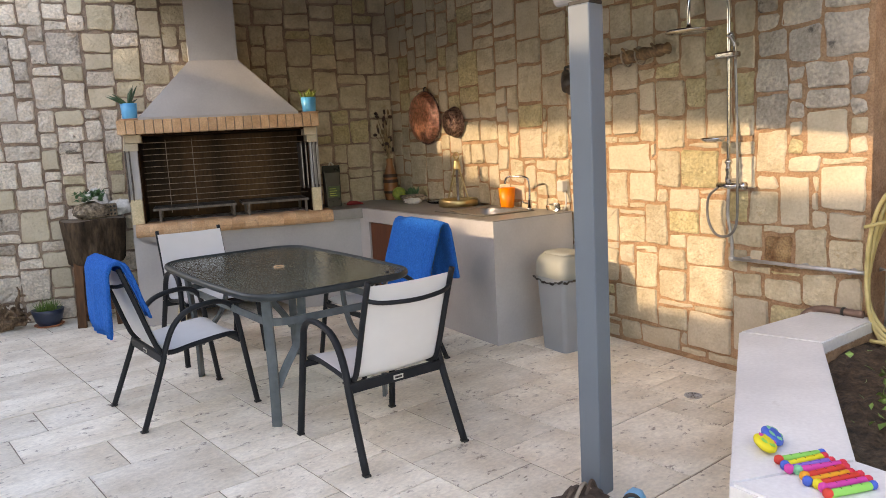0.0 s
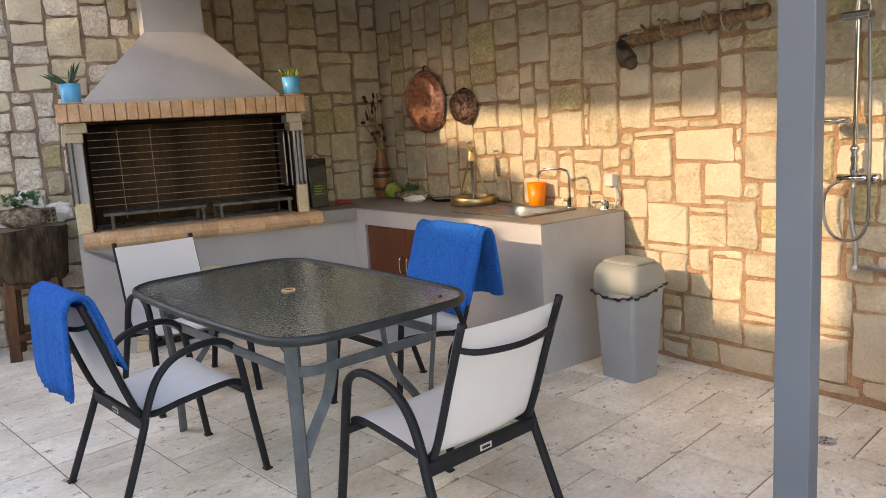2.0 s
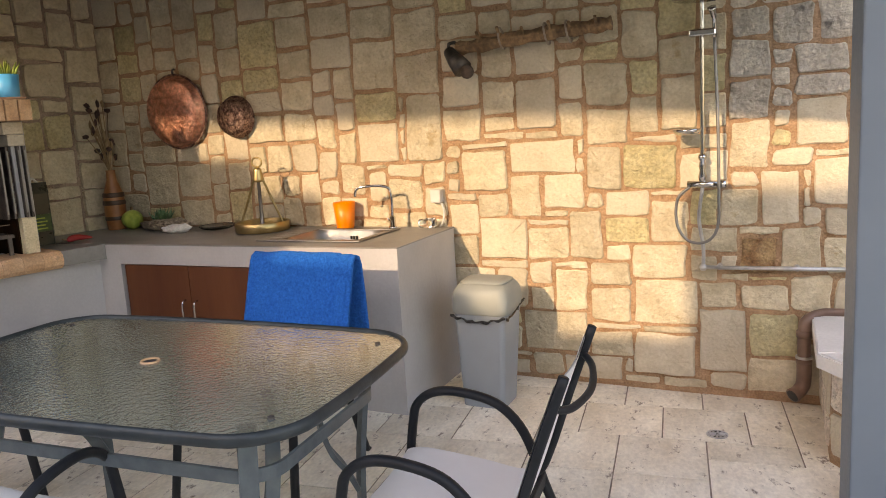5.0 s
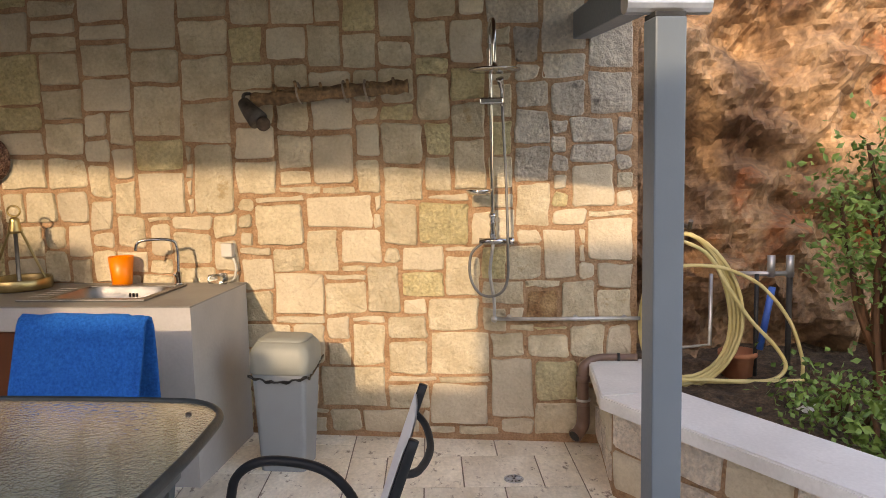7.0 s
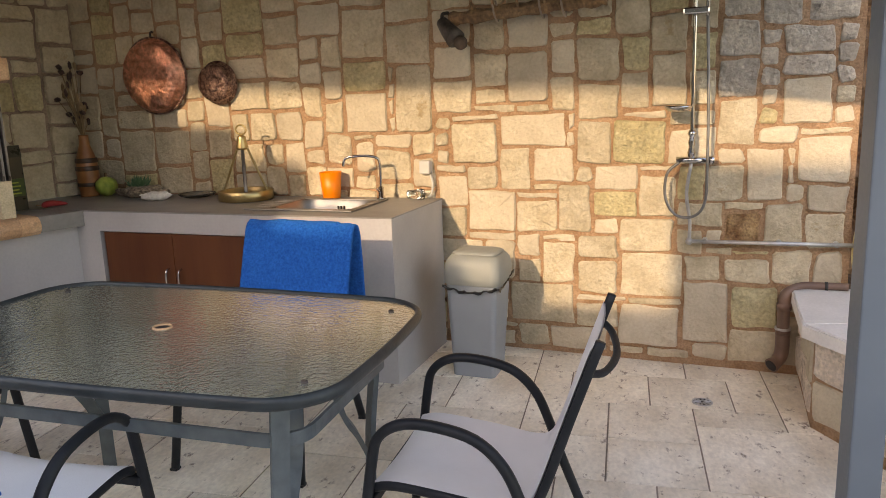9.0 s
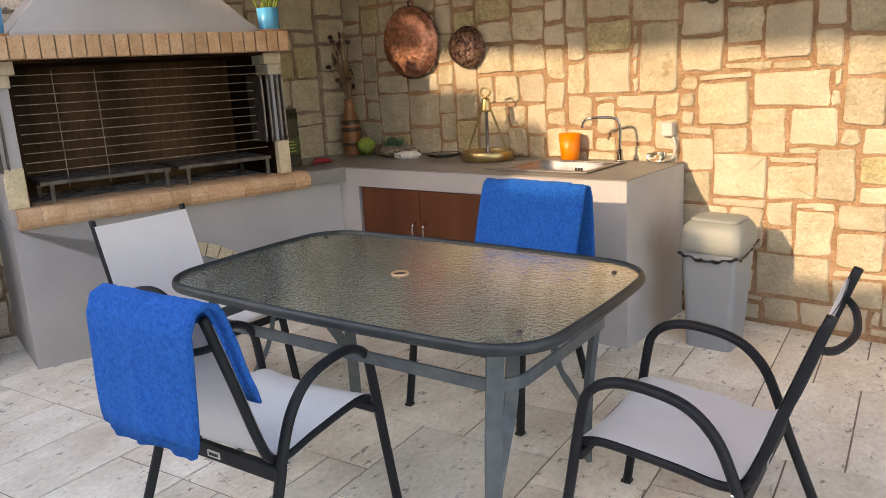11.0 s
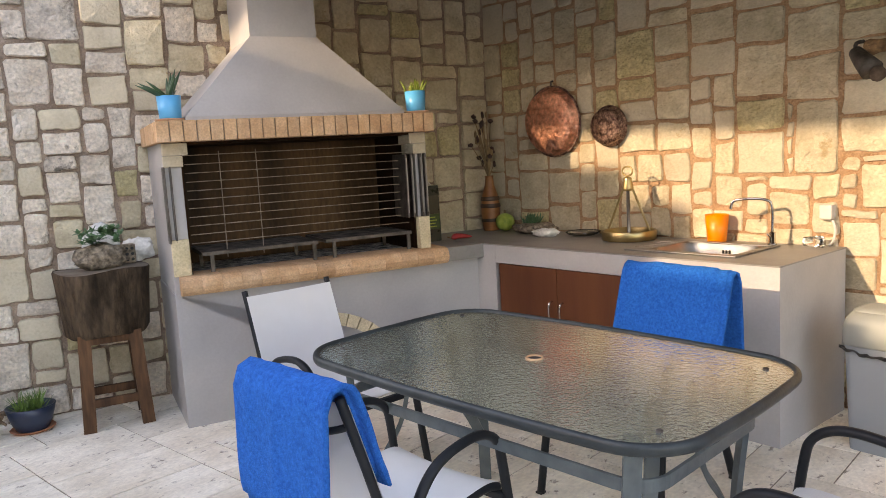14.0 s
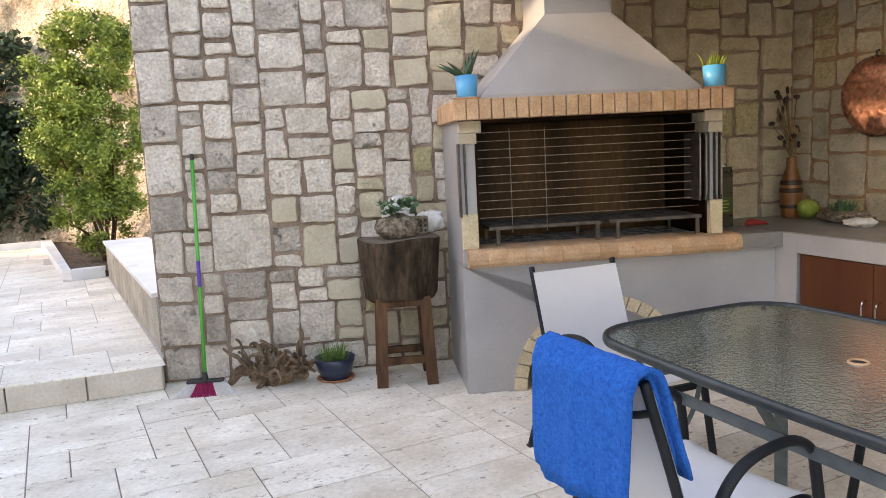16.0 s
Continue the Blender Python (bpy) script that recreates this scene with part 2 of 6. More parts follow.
ROCK = mat("cliff_rock", (0.12, 0.060, 0.032), (0.43, 0.28, 0.165), 2.6, 0.95, 0.6, 22, spots=(0.36, 0.13, 0.05), spot_size=0.8, spot_cut=0.55, coarse=0.8, coarse_scale=4.5, coarse_depth=0.10, grain=0.32)
ROCK_PALE = mat("pale_cliff_rock", (0.40, 0.30, 0.20), (0.72, 0.62, 0.50), 2.6, 0.95, 1.0, 30, spots=(0.36, 0.19, 0.09), spot_size=1.6, spot_cut=0.58, coarse=1.0, coarse_scale=5.0, coarse_depth=0.3, grain=0.35)
LEAF = mat("green_leaf", (0.06, 0.13, 0.025), (0.18, 0.29, 0.06), 4, 0.5, 0.0)
# Fresh green; the dark tone paints in shade between the hedge's leaves.
LEAF_LIGHT = mat("fresh_leaf_gap_shade", (0.055, 0.10, 0.012), (0.33, 0.40, 0.065), 4.5, 0.5, 0.0)
# Dark green with the far hedge's shade put into the colour.
LEAF_SHADED = mat("shaded_leaf", (0.012, 0.028, 0.012), (0.03, 0.055, 0.022), 3, 0.6, 0.0)
SUCCULENT = mat("succulent_leaf", (0.05, 0.13, 0.06), (0.13, 0.25, 0.12), 9, 0.45, 0.0)
ALOE = mat("aloe_leaf", (0.016, 0.05, 0.022), (0.05, 0.11, 0.05), 12, 0.45, 0.0)
DRY = mat("dry_stalks", (0.16, 0.10, 0.05), (0.34, 0.24, 0.13), 9, 0.9, 0.1)
DARK_HEAD = mat("dried_dark_heads", (0.03, 0.014, 0.012), (0.08, 0.04, 0.03), 20, 0.9, 0.3)
TUFA = mat("rough_tufa", (0.13, 0.10, 0.07), (0.36, 0.29, 0.22), 18, 0.97, 1.0, 50, coarse=1.0, grain=0.5)
WHITE_STONE = mat("white_stone", (0.62, 0.6, 0.57), (0.8, 0.78, 0.75), 8, 0.8, 0.4, 40, coarse=0.5, grain=0.15)
VASE = mat("vase_wood", (0.20, 0.075, 0.025), (0.34, 0.14, 0.05), 9, 0.4, 0.08, 50)
VASE_DARK = mat("vase_dark_band", (0.03, 0.014, 0.008), (0.06, 0.025, 0.012), 9, 0.4, 0.05, 50)
SQUASH = mat("green_squash", (0.16, 0.26, 0.03), (0.42, 0.48, 0.10), 16, 0.5, 0.2, 30)
GREEN_PAINT = mat("green_broom_handle", (0.03, 0.34, 0.04), (0.05, 0.42, 0.06), 6, 0.4, 0.02, 80)
MAGENTA = mat("magenta_bristle", (0.30, 0.012, 0.075), (0.42, 0.03, 0.13), 60, 0.8, 0.3, 150)
WHITE_BRISTLE = mat("white_bristle", (0.62, 0.58, 0.56), (0.78, 0.75, 0.72), 60, 0.8, 0.3, 150)
WHITE = mat("white_plastic", (0.50, 0.49, 0.46), (0.57, 0.56, 0.53), 5, 0.45, 0.02, 80)
PURPLE = mat("purple_label", (0.06, 0.03, 0.26), (0.14, 0.07, 0.42), 30, 0.5, 0.0)
BLACK = mat("black_rubber", (0.012, 0.012, 0.013), (0.03, 0.03, 0.03), 8, 0.6, 0.1, 80)
PACK = mat("dark_printed_packet", (0.012, 0.014, 0.012), (0.035, 0.04, 0.03), 8, 0.3, 0.15, 20)
PACK_LABEL = mat("green_packet_label", (0.02, 0.05, 0.018), (0.05, 0.09, 0.03), 20, 0.4, 0.0)
RED_PEPPER = mat("red_dried_pepper", (0.26, 0.015, 0.02), (0.4, 0.04, 0.04), 10, 0.4, 0.1, 30)
HOSE = mat("yellow_hose", (0.52, 0.42, 0.17), (0.66, 0.56, 0.28), 10, 0.5, 0.05, 80)
HOSE_RED = mat("red_hose_connector", (0.5, 0.03, 0.03), (0.6, 0.05, 0.05), 8, 0.4, 0.0)
BLUE_PLASTIC = mat("blue_plastic", (0.02, 0.09, 0.40), (0.03, 0.13, 0.5), 8, 0.45, 0.0)
BROWN_PVC = mat("brown_pvc", (0.13, 0.075, 0.055), (0.2, 0.12, 0.09), 8, 0.45, 0.05, 50)
# Colour of the unseen walls added behind the patio to block sun.
SUN_BLOCKER = mat("sun_blocker_ochre", (0.10, 0.085, 0.065), (0.16, 0.14, 0.11), 3, 0.9, 0.3, 60)
GROUND = mat("dry_ground", (0.18, 0.14, 0.09), (0.3, 0.24, 0.16), 0.7, 0.98, 0.6, 30, coarse=0.4, grain=0.3)
BAG = mat("brown_fabric", (0.045, 0.030, 0.022), (0.12, 0.085, 0.065), 26, 0.9, 0.6, 90)
BAG_LIGHT = mat("tan_strap", (0.3, 0.24, 0.19), (0.42, 0.35, 0.28), 26, 0.9, 0.4, 90)
SHOE_BLUE = mat("light_blue_foam", (0.12, 0.42, 0.68), (0.18, 0.5, 0.76), 12, 0.6, 0.1, 80)
GLASS_TABLE = plain_glass("hammered_glass", (0.78, 0.90, 0.85), 0.04, 0.30, 55)
GLASS_TABLE.node_tree.nodes["Principled BSDF"].inputs["Transmission Weight"].default_value = 0.94
GLASS_CLEAR = plain_glass("clear_glass", (0.9, 0.93, 0.92), 0.03)

for dull, level in ((FRAME, 0.22), (RIM, 0.3), (SOOT_AND_SHADE, 0.08), (FIREBACK, 0.15), (CABINET, 0.3), (BARK, 0.15), (WOOD, 0.25)):
    dull.node_tree.nodes["Principled BSDF"].inputs["Specular IOR Level"].default_value = level


def toy(name, c):
    return mat(name, tuple(0.85 * v for v in c), c, 12, 0.6, 0.1, 90)


TOYS = [toy("toy_" + n, c) for n, c in (("green", (0.22, 0.62, 0.12)), ("yellow", (0.78, 0.66, 0.03)), ("purple", (0.25, 0.14, 0.55)), ("pink", (0.75, 0.06, 0.36)), ("red", (0.74, 0.05, 0.03)), ("orange", (0.82, 0.34, 0.02)), ("mint", (0.18, 0.6, 0.34)))]
TOY_BLUE, TOY_RED = toy("toy_blue", (0.04, 0.12, 0.55)), toy("toy_end_red", (0.7, 0.03, 0.06))


# ---- mesh helpers ----
def part(name, bm, material, parent=None, label="", smooth=False):
    """Links a bmesh as one mesh object, under a thing or a part."""
    me = bpy.data.meshes.new(name)
    bmesh.ops.recalc_face_normals(bm, faces=bm.faces)
    bm.to_mesh(me)
    bm.free()
    if smooth:
        for f in me.polygons:
            f.use_smooth = True
    for x in material if isinstance(material, (list, tuple)) else [material]:
        me.materials.append(x)
    ob = new(name, me)
    ob.parent = parent
    if label:
        tagged(ob, label)
    return ob


def thing(name, m, label, category, group="", kind=""):
    ob = new(name)
    ob.empty_display_size = 0.1
    ob.matrix_world = m
    return tagged(ob, label, category, group, kind)


def B():
    return bmesh.new()


def box(bm, x0, x1, y0, y1, z0, z1, bevel=0.0, m=None, seg=2):
    r = bmesh.ops.create_cube(bm, size=1.0, matrix=Matrix.LocRotScale(((x0 + x1) / 2, (y0 + y1) / 2, (z0 + z1) / 2), None, (abs(x1 - x0), abs(y1 - y0), abs(z1 - z0))))
    vs = r["verts"]
    if bevel:
        es = {e for v in vs for e in v.link_edges}
        q = bmesh.ops.bevel(bm, geom=list(es), offset=bevel, segments=seg, affect="EDGES", profile=0.5)
        vs = list({v for f in q["faces"] for v in f.verts} | {v for v in vs if v.is_valid})
    if m is not None:
        bmesh.ops.transform(bm, matrix=m, verts=vs)
    return bm


def smooth_path(pts, n=6, closed=False):
    """A Catmull-Rom line through points."""
    p = [Vector(q) for q in pts]
    out, k = [], len(p)
    for i in range(k if closed else k - 1):
        a, b, c, d = (p[(i - 1) % k], p[i], p[(i + 1) % k], p[(i + 2) % k]) if closed else (p[max(i - 1, 0)], p[i], p[i + 1], p[min(i + 2, k - 1)])
        for j in range(n):
            t = j / n
            out.append(0.5 * (2 * b + (c - a) * t + (2 * a - 5 * b + 4 * c - d) * t * t + (3 * b - a - 3 * c + d) * t ** 3))
    if not closed:
        out.append(p[-1])
    return out


def tube(bm, pts, r, n=8, closed=False, ry=None, up=None, cap=True):
    """A tube along points; r may be a list; ry: the other half-width, across up, for flat bars (n of 4 is a rectangle)."""
    p = [Vector(q) for q in pts]
    k = len(p)
    rs = r if isinstance(r, (list, tuple)) else [r] * k
    rings, side = [], None
    for i in range(k):
        d = (p[(i + 1) % k] - p[i - 1]) if closed else (p[min(i + 1, k - 1)] - p[max(i - 1, 0)])
        d = d.normalized() if d.length > 1e-9 else Vector((0, 0, 1))
        if up is not None:
            side = d.cross(Vector(up)).normalized()
        elif side is None:
            side = d.orthogonal().normalized()
        else:
            side = (side - d * side.dot(d)).normalized()
        other = d.cross(side)
        ring = []
        for j in range(n):
            a = 2 * math.pi * (j + 0.5) / n
            f = math.sqrt(2) if n == 4 else 1
            ring.append(bm.verts.new(p[i] + side * math.cos(a) * rs[i] * f + other * math.sin(a) * (ry if ry else rs[i]) * f))
        rings.append(ring)
    for i in range(k if closed else k - 1):
        a, b = rings[i], rings[(i + 1) % k]
        for j in range(n):
            bm.faces.new((a[j], a[(j + 1) % n], b[(j + 1) % n], b[j]))
    if cap and not closed:
        bm.faces.new(list(reversed(rings[0])))
        bm.faces.new(rings[-1])
    return bm


def lathe(bm, prof, n=24, c=(0, 0, 0), cap=True):
    rings = []
    for r, z in prof:
        rings.append([bm.verts.new((c[0] + r * math.cos(2 * math.pi * j / n), c[1] + r * math.sin(2 * math.pi * j / n), c[2] + z)) for j in range(n)])
    for a, b in zip(rings, rings[1:]):
        for j in range(n):
            bm.faces.new((a[j], a[(j + 1) % n], b[(j + 1) % n], b[j]))
    if cap:
        bm.faces.new(list(reversed(rings[0])))
        bm.faces.new(rings[-1])
    return bm


def ball(bm, c, r, rough=0.0, scale=(1, 1, 1), sub=2, freq=3.0):
    q = bmesh.ops.create_icosphere(bm, subdivisions=sub, radius=1.0)
    for v in q["verts"]:
        k = 1 + rough * noise.noise(v.co * freq + Vector(c) * 7)
        v.co = Vector((c[0] + v.co.x * r * scale[0] * k, c[1] + v.co.y * r * scale[1] * k, c[2] + v.co.z * r * scale[2] * k))
    return bm


def prism(bm, pts, z0, z1):
    a = [bm.verts.new((x, y, z0)) for x, y in pts]
    b = [bm.verts.new((x, y, z1)) for x, y in pts]
    bm.faces.new(list(reversed(a)))
    bm.faces.new(b)
    for i in range(len(a)):
        j = (i + 1) % len(a)
        bm.faces.new((a[i], a[j], b[j], b[i]))
    return bm


def leaf(bm, c, d, up, length, width):
    """One pointed leaf of two triangles a half, folded along its middle."""
    c, d = Vector(c), Vector(d).normalized()
    s = d.cross(Vector(up))
    s = s.normalized() if s.length > 1e-4 else d.orthogonal().normalized()
    n = s.cross(d)
    a, b = bm.verts.new(c), bm.verts.new(c + d * length)
    l, r = (bm.verts.new(c + d * length * 0.45 + s * k * width / 2 + n * width * 0.15) for k in (-1, 1))
    bm.faces.new((a, l, b))
    bm.faces.new((a, b, r))


# ---- the floor falls gently towards the drain and the planter ----
FALL, FALL_FROM, FALL_TO = 0.015, -2.0, -5.4


def floor_z(y):
    return FALL * (min(FALL_FROM, max(FALL_TO, y)) - FALL_FROM)


def on_floor(x, y, turn=0.0, lift=0.0):
    """A place on the floor, leaning with its fall."""
    lean = math.atan(FALL) if FALL_TO < y < FALL_FROM else 0.0
    return Matrix.Translation((x, y, floor_z(y) + lift)) @ Matrix.Rotation(lean, 4, "X") @ Matrix.Rotation(radians(turn), 4, "Z")


# ---- setting: the two stone walls ----
BACK = pose(0, -0.18, 0, 0, 0, -14)      # x to the right along the wall, the room at y < 0
SINKW = pose(0, 0, 0, 0, 0, -90)         # x along the wall away from the corner, the room at y < 0


def pack(nx, nz, fixed, rng, sizes, wide=7, rest=3):
    """Cells of a wall laid out as stones of uneven size: (x, z, w, h, fixed index or -1)."""
    full = [[False] * nz for _ in range(nx)]
    out = []

    def put(x, z, w, h, k):
        for i in range(x, min(x + w, nx)):
            for j in range(z, min(z + h, nz)):
                full[i][j] = True
        out.append((x, z, min(w, nx - x), min(h, nz - z), k))

    for k, (x, z, w, h) in enumerate(fixed):
        put(x, z, w, h, k)
    for z in range(nz):
        x = 0
        while x < nx:
            if full[x][z]:
                x += 1
                continue
            run = 1
            while x + run < nx and not full[x + run][z]:
                run += 1
            w, h = rng.choice(sizes)
            if run <= wide:
                w = run if run < wide else rng.choice((wide // 2, wide - wide // 2))
            elif run - w < rest:
                w = run // 2
            h = min(h, max(2, int(w * 1.4)))
            hh = 1
            while hh < h and z + hh < nz and not any(full[i][z + hh] for i in range(x, x + w)):
                hh += 1
            if nz - z - hh < 2:
                hh = min(nz - z, hh + 1) if not any(full[i][min(z + hh, nz - 1)] for i in range(x, x + w)) else hh
            put(x, z, w, hh, -1)
            x += w
    return out


def stone_mesh(x0, x1, z0, z1, rng, proud):
    """One wall stone: an uneven rounded block whose face bulges from the wall."""
    cx, cz, hx, hz = (x0 + x1) / 2, (z0 + z1) / 2, (x1 - x0) / 2, (z1 - z0) / 2
    c = min(0.013, 0.3 * min(hx, hz)) * rng.uniform(0.35, 1.3)
    ring = []
    for sx, sz in ((1, 1), (-1, 1), (-1, -1), (1, -1)):
        jx, jz = rng.uniform(-0.012, 0.007), rng.uniform(-0.012, 0.007)
        a, b = (sx * (hx + jx), sz * (hz + jz - c)), (sx * (hx + jx - c), sz * (hz + jz))
        ring += [a, b] if sx * sz > 0 else [b, a]
    mid = []
    for i, p in enumerate(ring):
        q = ring[(i + 1) % 8]
        mid.append(p)
        cuts = 2 if math.dist(p, q) > 0.16 else 1 if math.dist(p, q) > 0.07 else 0
        for c_ in range(cuts):
            t = (c_ + rng.uniform(0.7, 1.3)) / (cuts + 1)
            mid.append((p[0] + (q[0] - p[0]) * t + rng.uniform(-0.008, 0.006), p[1] + (q[1] - p[1]) * t + rng.uniform(-0.008, 0.006)))
    v, f, n = [], [], len(mid)
    tilt = (rng.uniform(-0.02, 0.02), rng.uniform(-0.02, 0.02))
    for s, y in ((1.0, 0.012), (1.0, -proud * 0.3), (None, -proud)):
        for x, z in mid:
            g = s if s else 1 - 0.007 / max(0.04, math.hypot(x, z))
            v.append((cx + x * g, y + (rng.uniform(-0.003, 0.003) + x * tilt[0] + z * tilt[1] if s is None else 0), cz + z * g))
    v.append((cx + rng.uniform(-0.2, 0.2) * hx, -proud - rng.uniform(0.0, 0.006), cz + rng.uniform(-0.2, 0.2) * hz))
    for k in (0, 1):
        for i in range(n):
            j = (i + 1) % n
            f.append((k * n + i, k * n + j, k * n + n + j, k * n + n + i))
    for i in range(n):
        f.append((2 * n + i, 2 * n + (i + 1) % n, 3 * n))
    me = bpy.data.meshes.new("stone")
    me.from_pydata(v, [], f)
    me.validate()
    return me


def stone_wall(ob, width, height, x_first, fixed, seed, choose, cell=0.05, sizes=(), g=0.008, proud=(0.005, 0.016)):
    rng = random.Random(seed)
    for x, z, w, h, k in pack(round(width / cell), round(height / cell), fixed, rng, sizes):
        if w * h < 2:
            continue
        x0, z0 = x_first + x * cell, z * cell
        me = stone_mesh(x0 + g, x0 + w * cell - g, z0 + g, z0 + h * cell - g, rng, rng.uniform(*proud))
        me.materials.append(choose(x0 + w * cell / 2, z0 + h * cell / 2, k, rng))
        st = new("stone", me)
        st.parent = ob


SIZES = [(5, 4), (5, 5), (4, 5), (4, 4), (6, 4), (6, 5), (5, 3), (4, 3), (3, 4), (7, 4), (4, 6), (3, 3), (3, 2), (5, 6), (4, 2), (6, 3), (5, 4)]
WALL_H = 3.2
wall_back = part("wall_back", box(B(), -4.62, 0.5, 0.0, 0.42, -0.1, WALL_H), MORTAR_GREY)
wall_back.matrix_world = BACK
tagged(wall_back, "rough cream and grey natural stone wall with pinkish mortar", "wall", kind="structure")
wall_sink = part("wall_sink", box(B(), 0.0, 5.17, 0.0, 0.42, -0.1, WALL_H), MORTAR)
wall_sink.matrix_world = SINKW
tagged(wall_sink, "golden cream natural stone wall with wide tan mortar joints", "wall", kind="structure")

# ---- setting: floor, terrace, ground ----
part_ground = part("ground", prism(B(), [(-300, -300), (300, -300), (300, 300), (-300, 300)], -0.8, -0.12), GROUND)
tagged(part_ground, "dry earth ground round the patio", "ground", kind="structure")
bm = B()
rows_ = [((-9.5, -12), (0.4, -12)), ((-9.5, FALL_TO), (0.4, FALL_TO)), ((-9.5, FALL_FROM), (0.4, FALL_FROM)), ((-9.5, 0.2), (0.4, 0.2)), ((-9.5, 1.3), (-4.5, 1.3))]
top_ = [[bm.verts.new((x, y, floor_z(y) - 0.0045)) for x, y in r] for r in rows_]
low_ = [[bm.verts.new((x, y, -0.13)) for x, y in r] for r in rows_]
for a, b in zip(top_, top_[1:]):
    bm.faces.new((a[0], a[1], b[1], b[0]))
for a, b in zip(low_, low_[1:]):
    bm.faces.new((a[0], b[0], b[1], a[1]))
rim_ = [r[1] for r in top_] + [r[0] for r in reversed(top_)]
rim_low = [r[1] for r in low_] + [r[0] for r in reversed(low_)]
for i in range(len(rim_)):
    j = (i + 1) % len(rim_)
    bm.faces.new((rim_[i], rim_[j], rim_low[j], rim_low[i]))
floor = part("floor", bm, JOINT)
tagged(floor, "pale stone-look patio floor with dark joints and pitted marks", "floor", kind="structure")
terrace = part("terrace", prism(B(), [(-11, 0.80), (-4.49, 0.80), (-4.49, 1.0), (-4.4, 1.4), (-5.0, 5.6), (-5.5, 12), (-11, 12)], -0.13, 0.1655), TERRACE_BED)
tagged(terrace, "raised pale paved terrace one step above the patio", "terrace", kind="structure")
for k in range(9):
    x1 = -4.50 - 0.47 * k
    part("step_riser", box(B(), x1 - 0.462, x1, 0.755, 0.81, 0, 0.166, 0.008), RISER, terrace)

# Unseen sun blockers added behind the walk; low sun passes between parapets and eaves.
XH = -10.0


def shade_box(bm, ya, yb, za, zb):
    """A stretch of unseen sun-blocking wall, given by the strip of the sink wall that its shadow covers."""
    ky, kz = -SUN_Y * XH, -SUN_Z * XH
    return box(bm, XH - 0.3, XH, ya + ky, yb + ky, max(za + kz, -0.13), zb + kz)


bm = B()
shade_box(bm, -5.62, -4.29, -9, 1.09)
shade_box(bm, -4.29, -3.36, -9, 0.27)
shade_box(bm, -3.36, -2.75, -9, 0.41)
shade_box(bm, -2.75, -2.35, -9, 0.52)
shade_box(bm, -2.35, -1.95, -9, 0.82)
shade_box(bm, -1.95, -1.45, -9, 1.12)
shade_box(bm, -1.45, 1.2, -9, 1.36)
shade_box(bm, 1.2, 7.5, -9, -0.9)
house = part("sun_blocker_wall", bm, SUN_BLOCKER)
tagged(house, "unseen plain wall added behind the patio to shape the sunlight", "house", kind="structure")
ky, kz = -SUN_Y * XH, -SUN_Z * XH
# Sloping blocker, added for the diagonal shadow edge on the rock.
bm = B()
for xa, dz in ((XH - 0.3, 0.0), (XH, 0.0)):
    bm.faces.new([bm.verts.new((xa, y + ky, max(z + kz, -0.13))) for y, z in ((-14, -9.0), (-14, 0.85), (-6.9, 0.85), (-5.62, 2.8), (-5.62, -9.0))])
fs_ = bm.faces[:]
va, vb = [list(f.verts) for f in fs_]
for i in range(5):
    bm.faces.new((va[i], va[(i + 1) % 5], vb[(i + 1) % 5], vb[i]))
gable = part("sun_blocker_gable", bm, SUN_BLOCKER)
tagged(gable, "unseen gabled wall added behind the patio to shade the rock", "house", kind="structure")
# Upper blocker, added to end the sun band on the sink wall.
bm = B()
v = [bm.verts.new(p) for p in ((XH - 0.3, -5.45 + ky, 1.455 + kz + 0.12), (XH + 0.3, -5.45 + ky, 1.455 + kz - 0.12), (XH + 0.3, 1.2 + ky, 1.67 + kz - 0.12), (XH - 0.3, 1.2 + ky, 1.67 + kz + 0.12))]
w = [bm.verts.new(p.co + Vector((0, 0, 1.25))) for p in v]
bm.faces.new(v), bm.faces.new(w)
for i in range(4):
    bm.faces.new((v[i], v[(i + 1) % 4], w[(i + 1) % 4], w[i]))
eaves = part("sun_blocker_top", bm, SUN_BLOCKER)
tagged(eaves, "unseen strip added behind the patio to cut off the higher sun", "house", kind="structure")
# Roof out of view, widened near the post to darken the upper wall.
bm = prism(B(), [(-3.15, -5.12), (0.4, -5.12), (0.4, 0.85), (-2.5, 0.85)], 0.0, 0.10)
for v in bm.verts:
    v.co.z += 3.03 + 0.085 * (v.co.y - 0.3)
roof = part("ceiling", bm, WOOD)
tagged(roof, "unseen dark timber roof over the barbecue corner, widened to shade the walls", "ceiling", kind="structure")

# ---- setting: planter wall with marble coping ----
PO = [(0.0, -4.90), (-0.70, -4.90), (-2.14, -5.92), (-2.15, -12.0)]
PI = [(0.0, -5.22), (-0.60, -5.28), (-1.72, -6.06), (-1.75, -12.0)]
planter = part("planter_wall", B(), MORTAR)
tagged(planter, "low stone planter wall with a thick white marble coping", "planter wall", kind="structure")
me = planter.data
bm = B()
inset = [(0.0, -4.96), (-0.69, -4.96), (-2.09, -5.95), (-2.10, -12.0)]
for i in range(3):
    prism(bm, [inset[i], inset[i + 1], PI[i + 1], PI[i]], -0.1, 0.39)
bmesh.ops.recalc_face_normals(bm, faces=bm.faces)
bm.to_mesh(me)
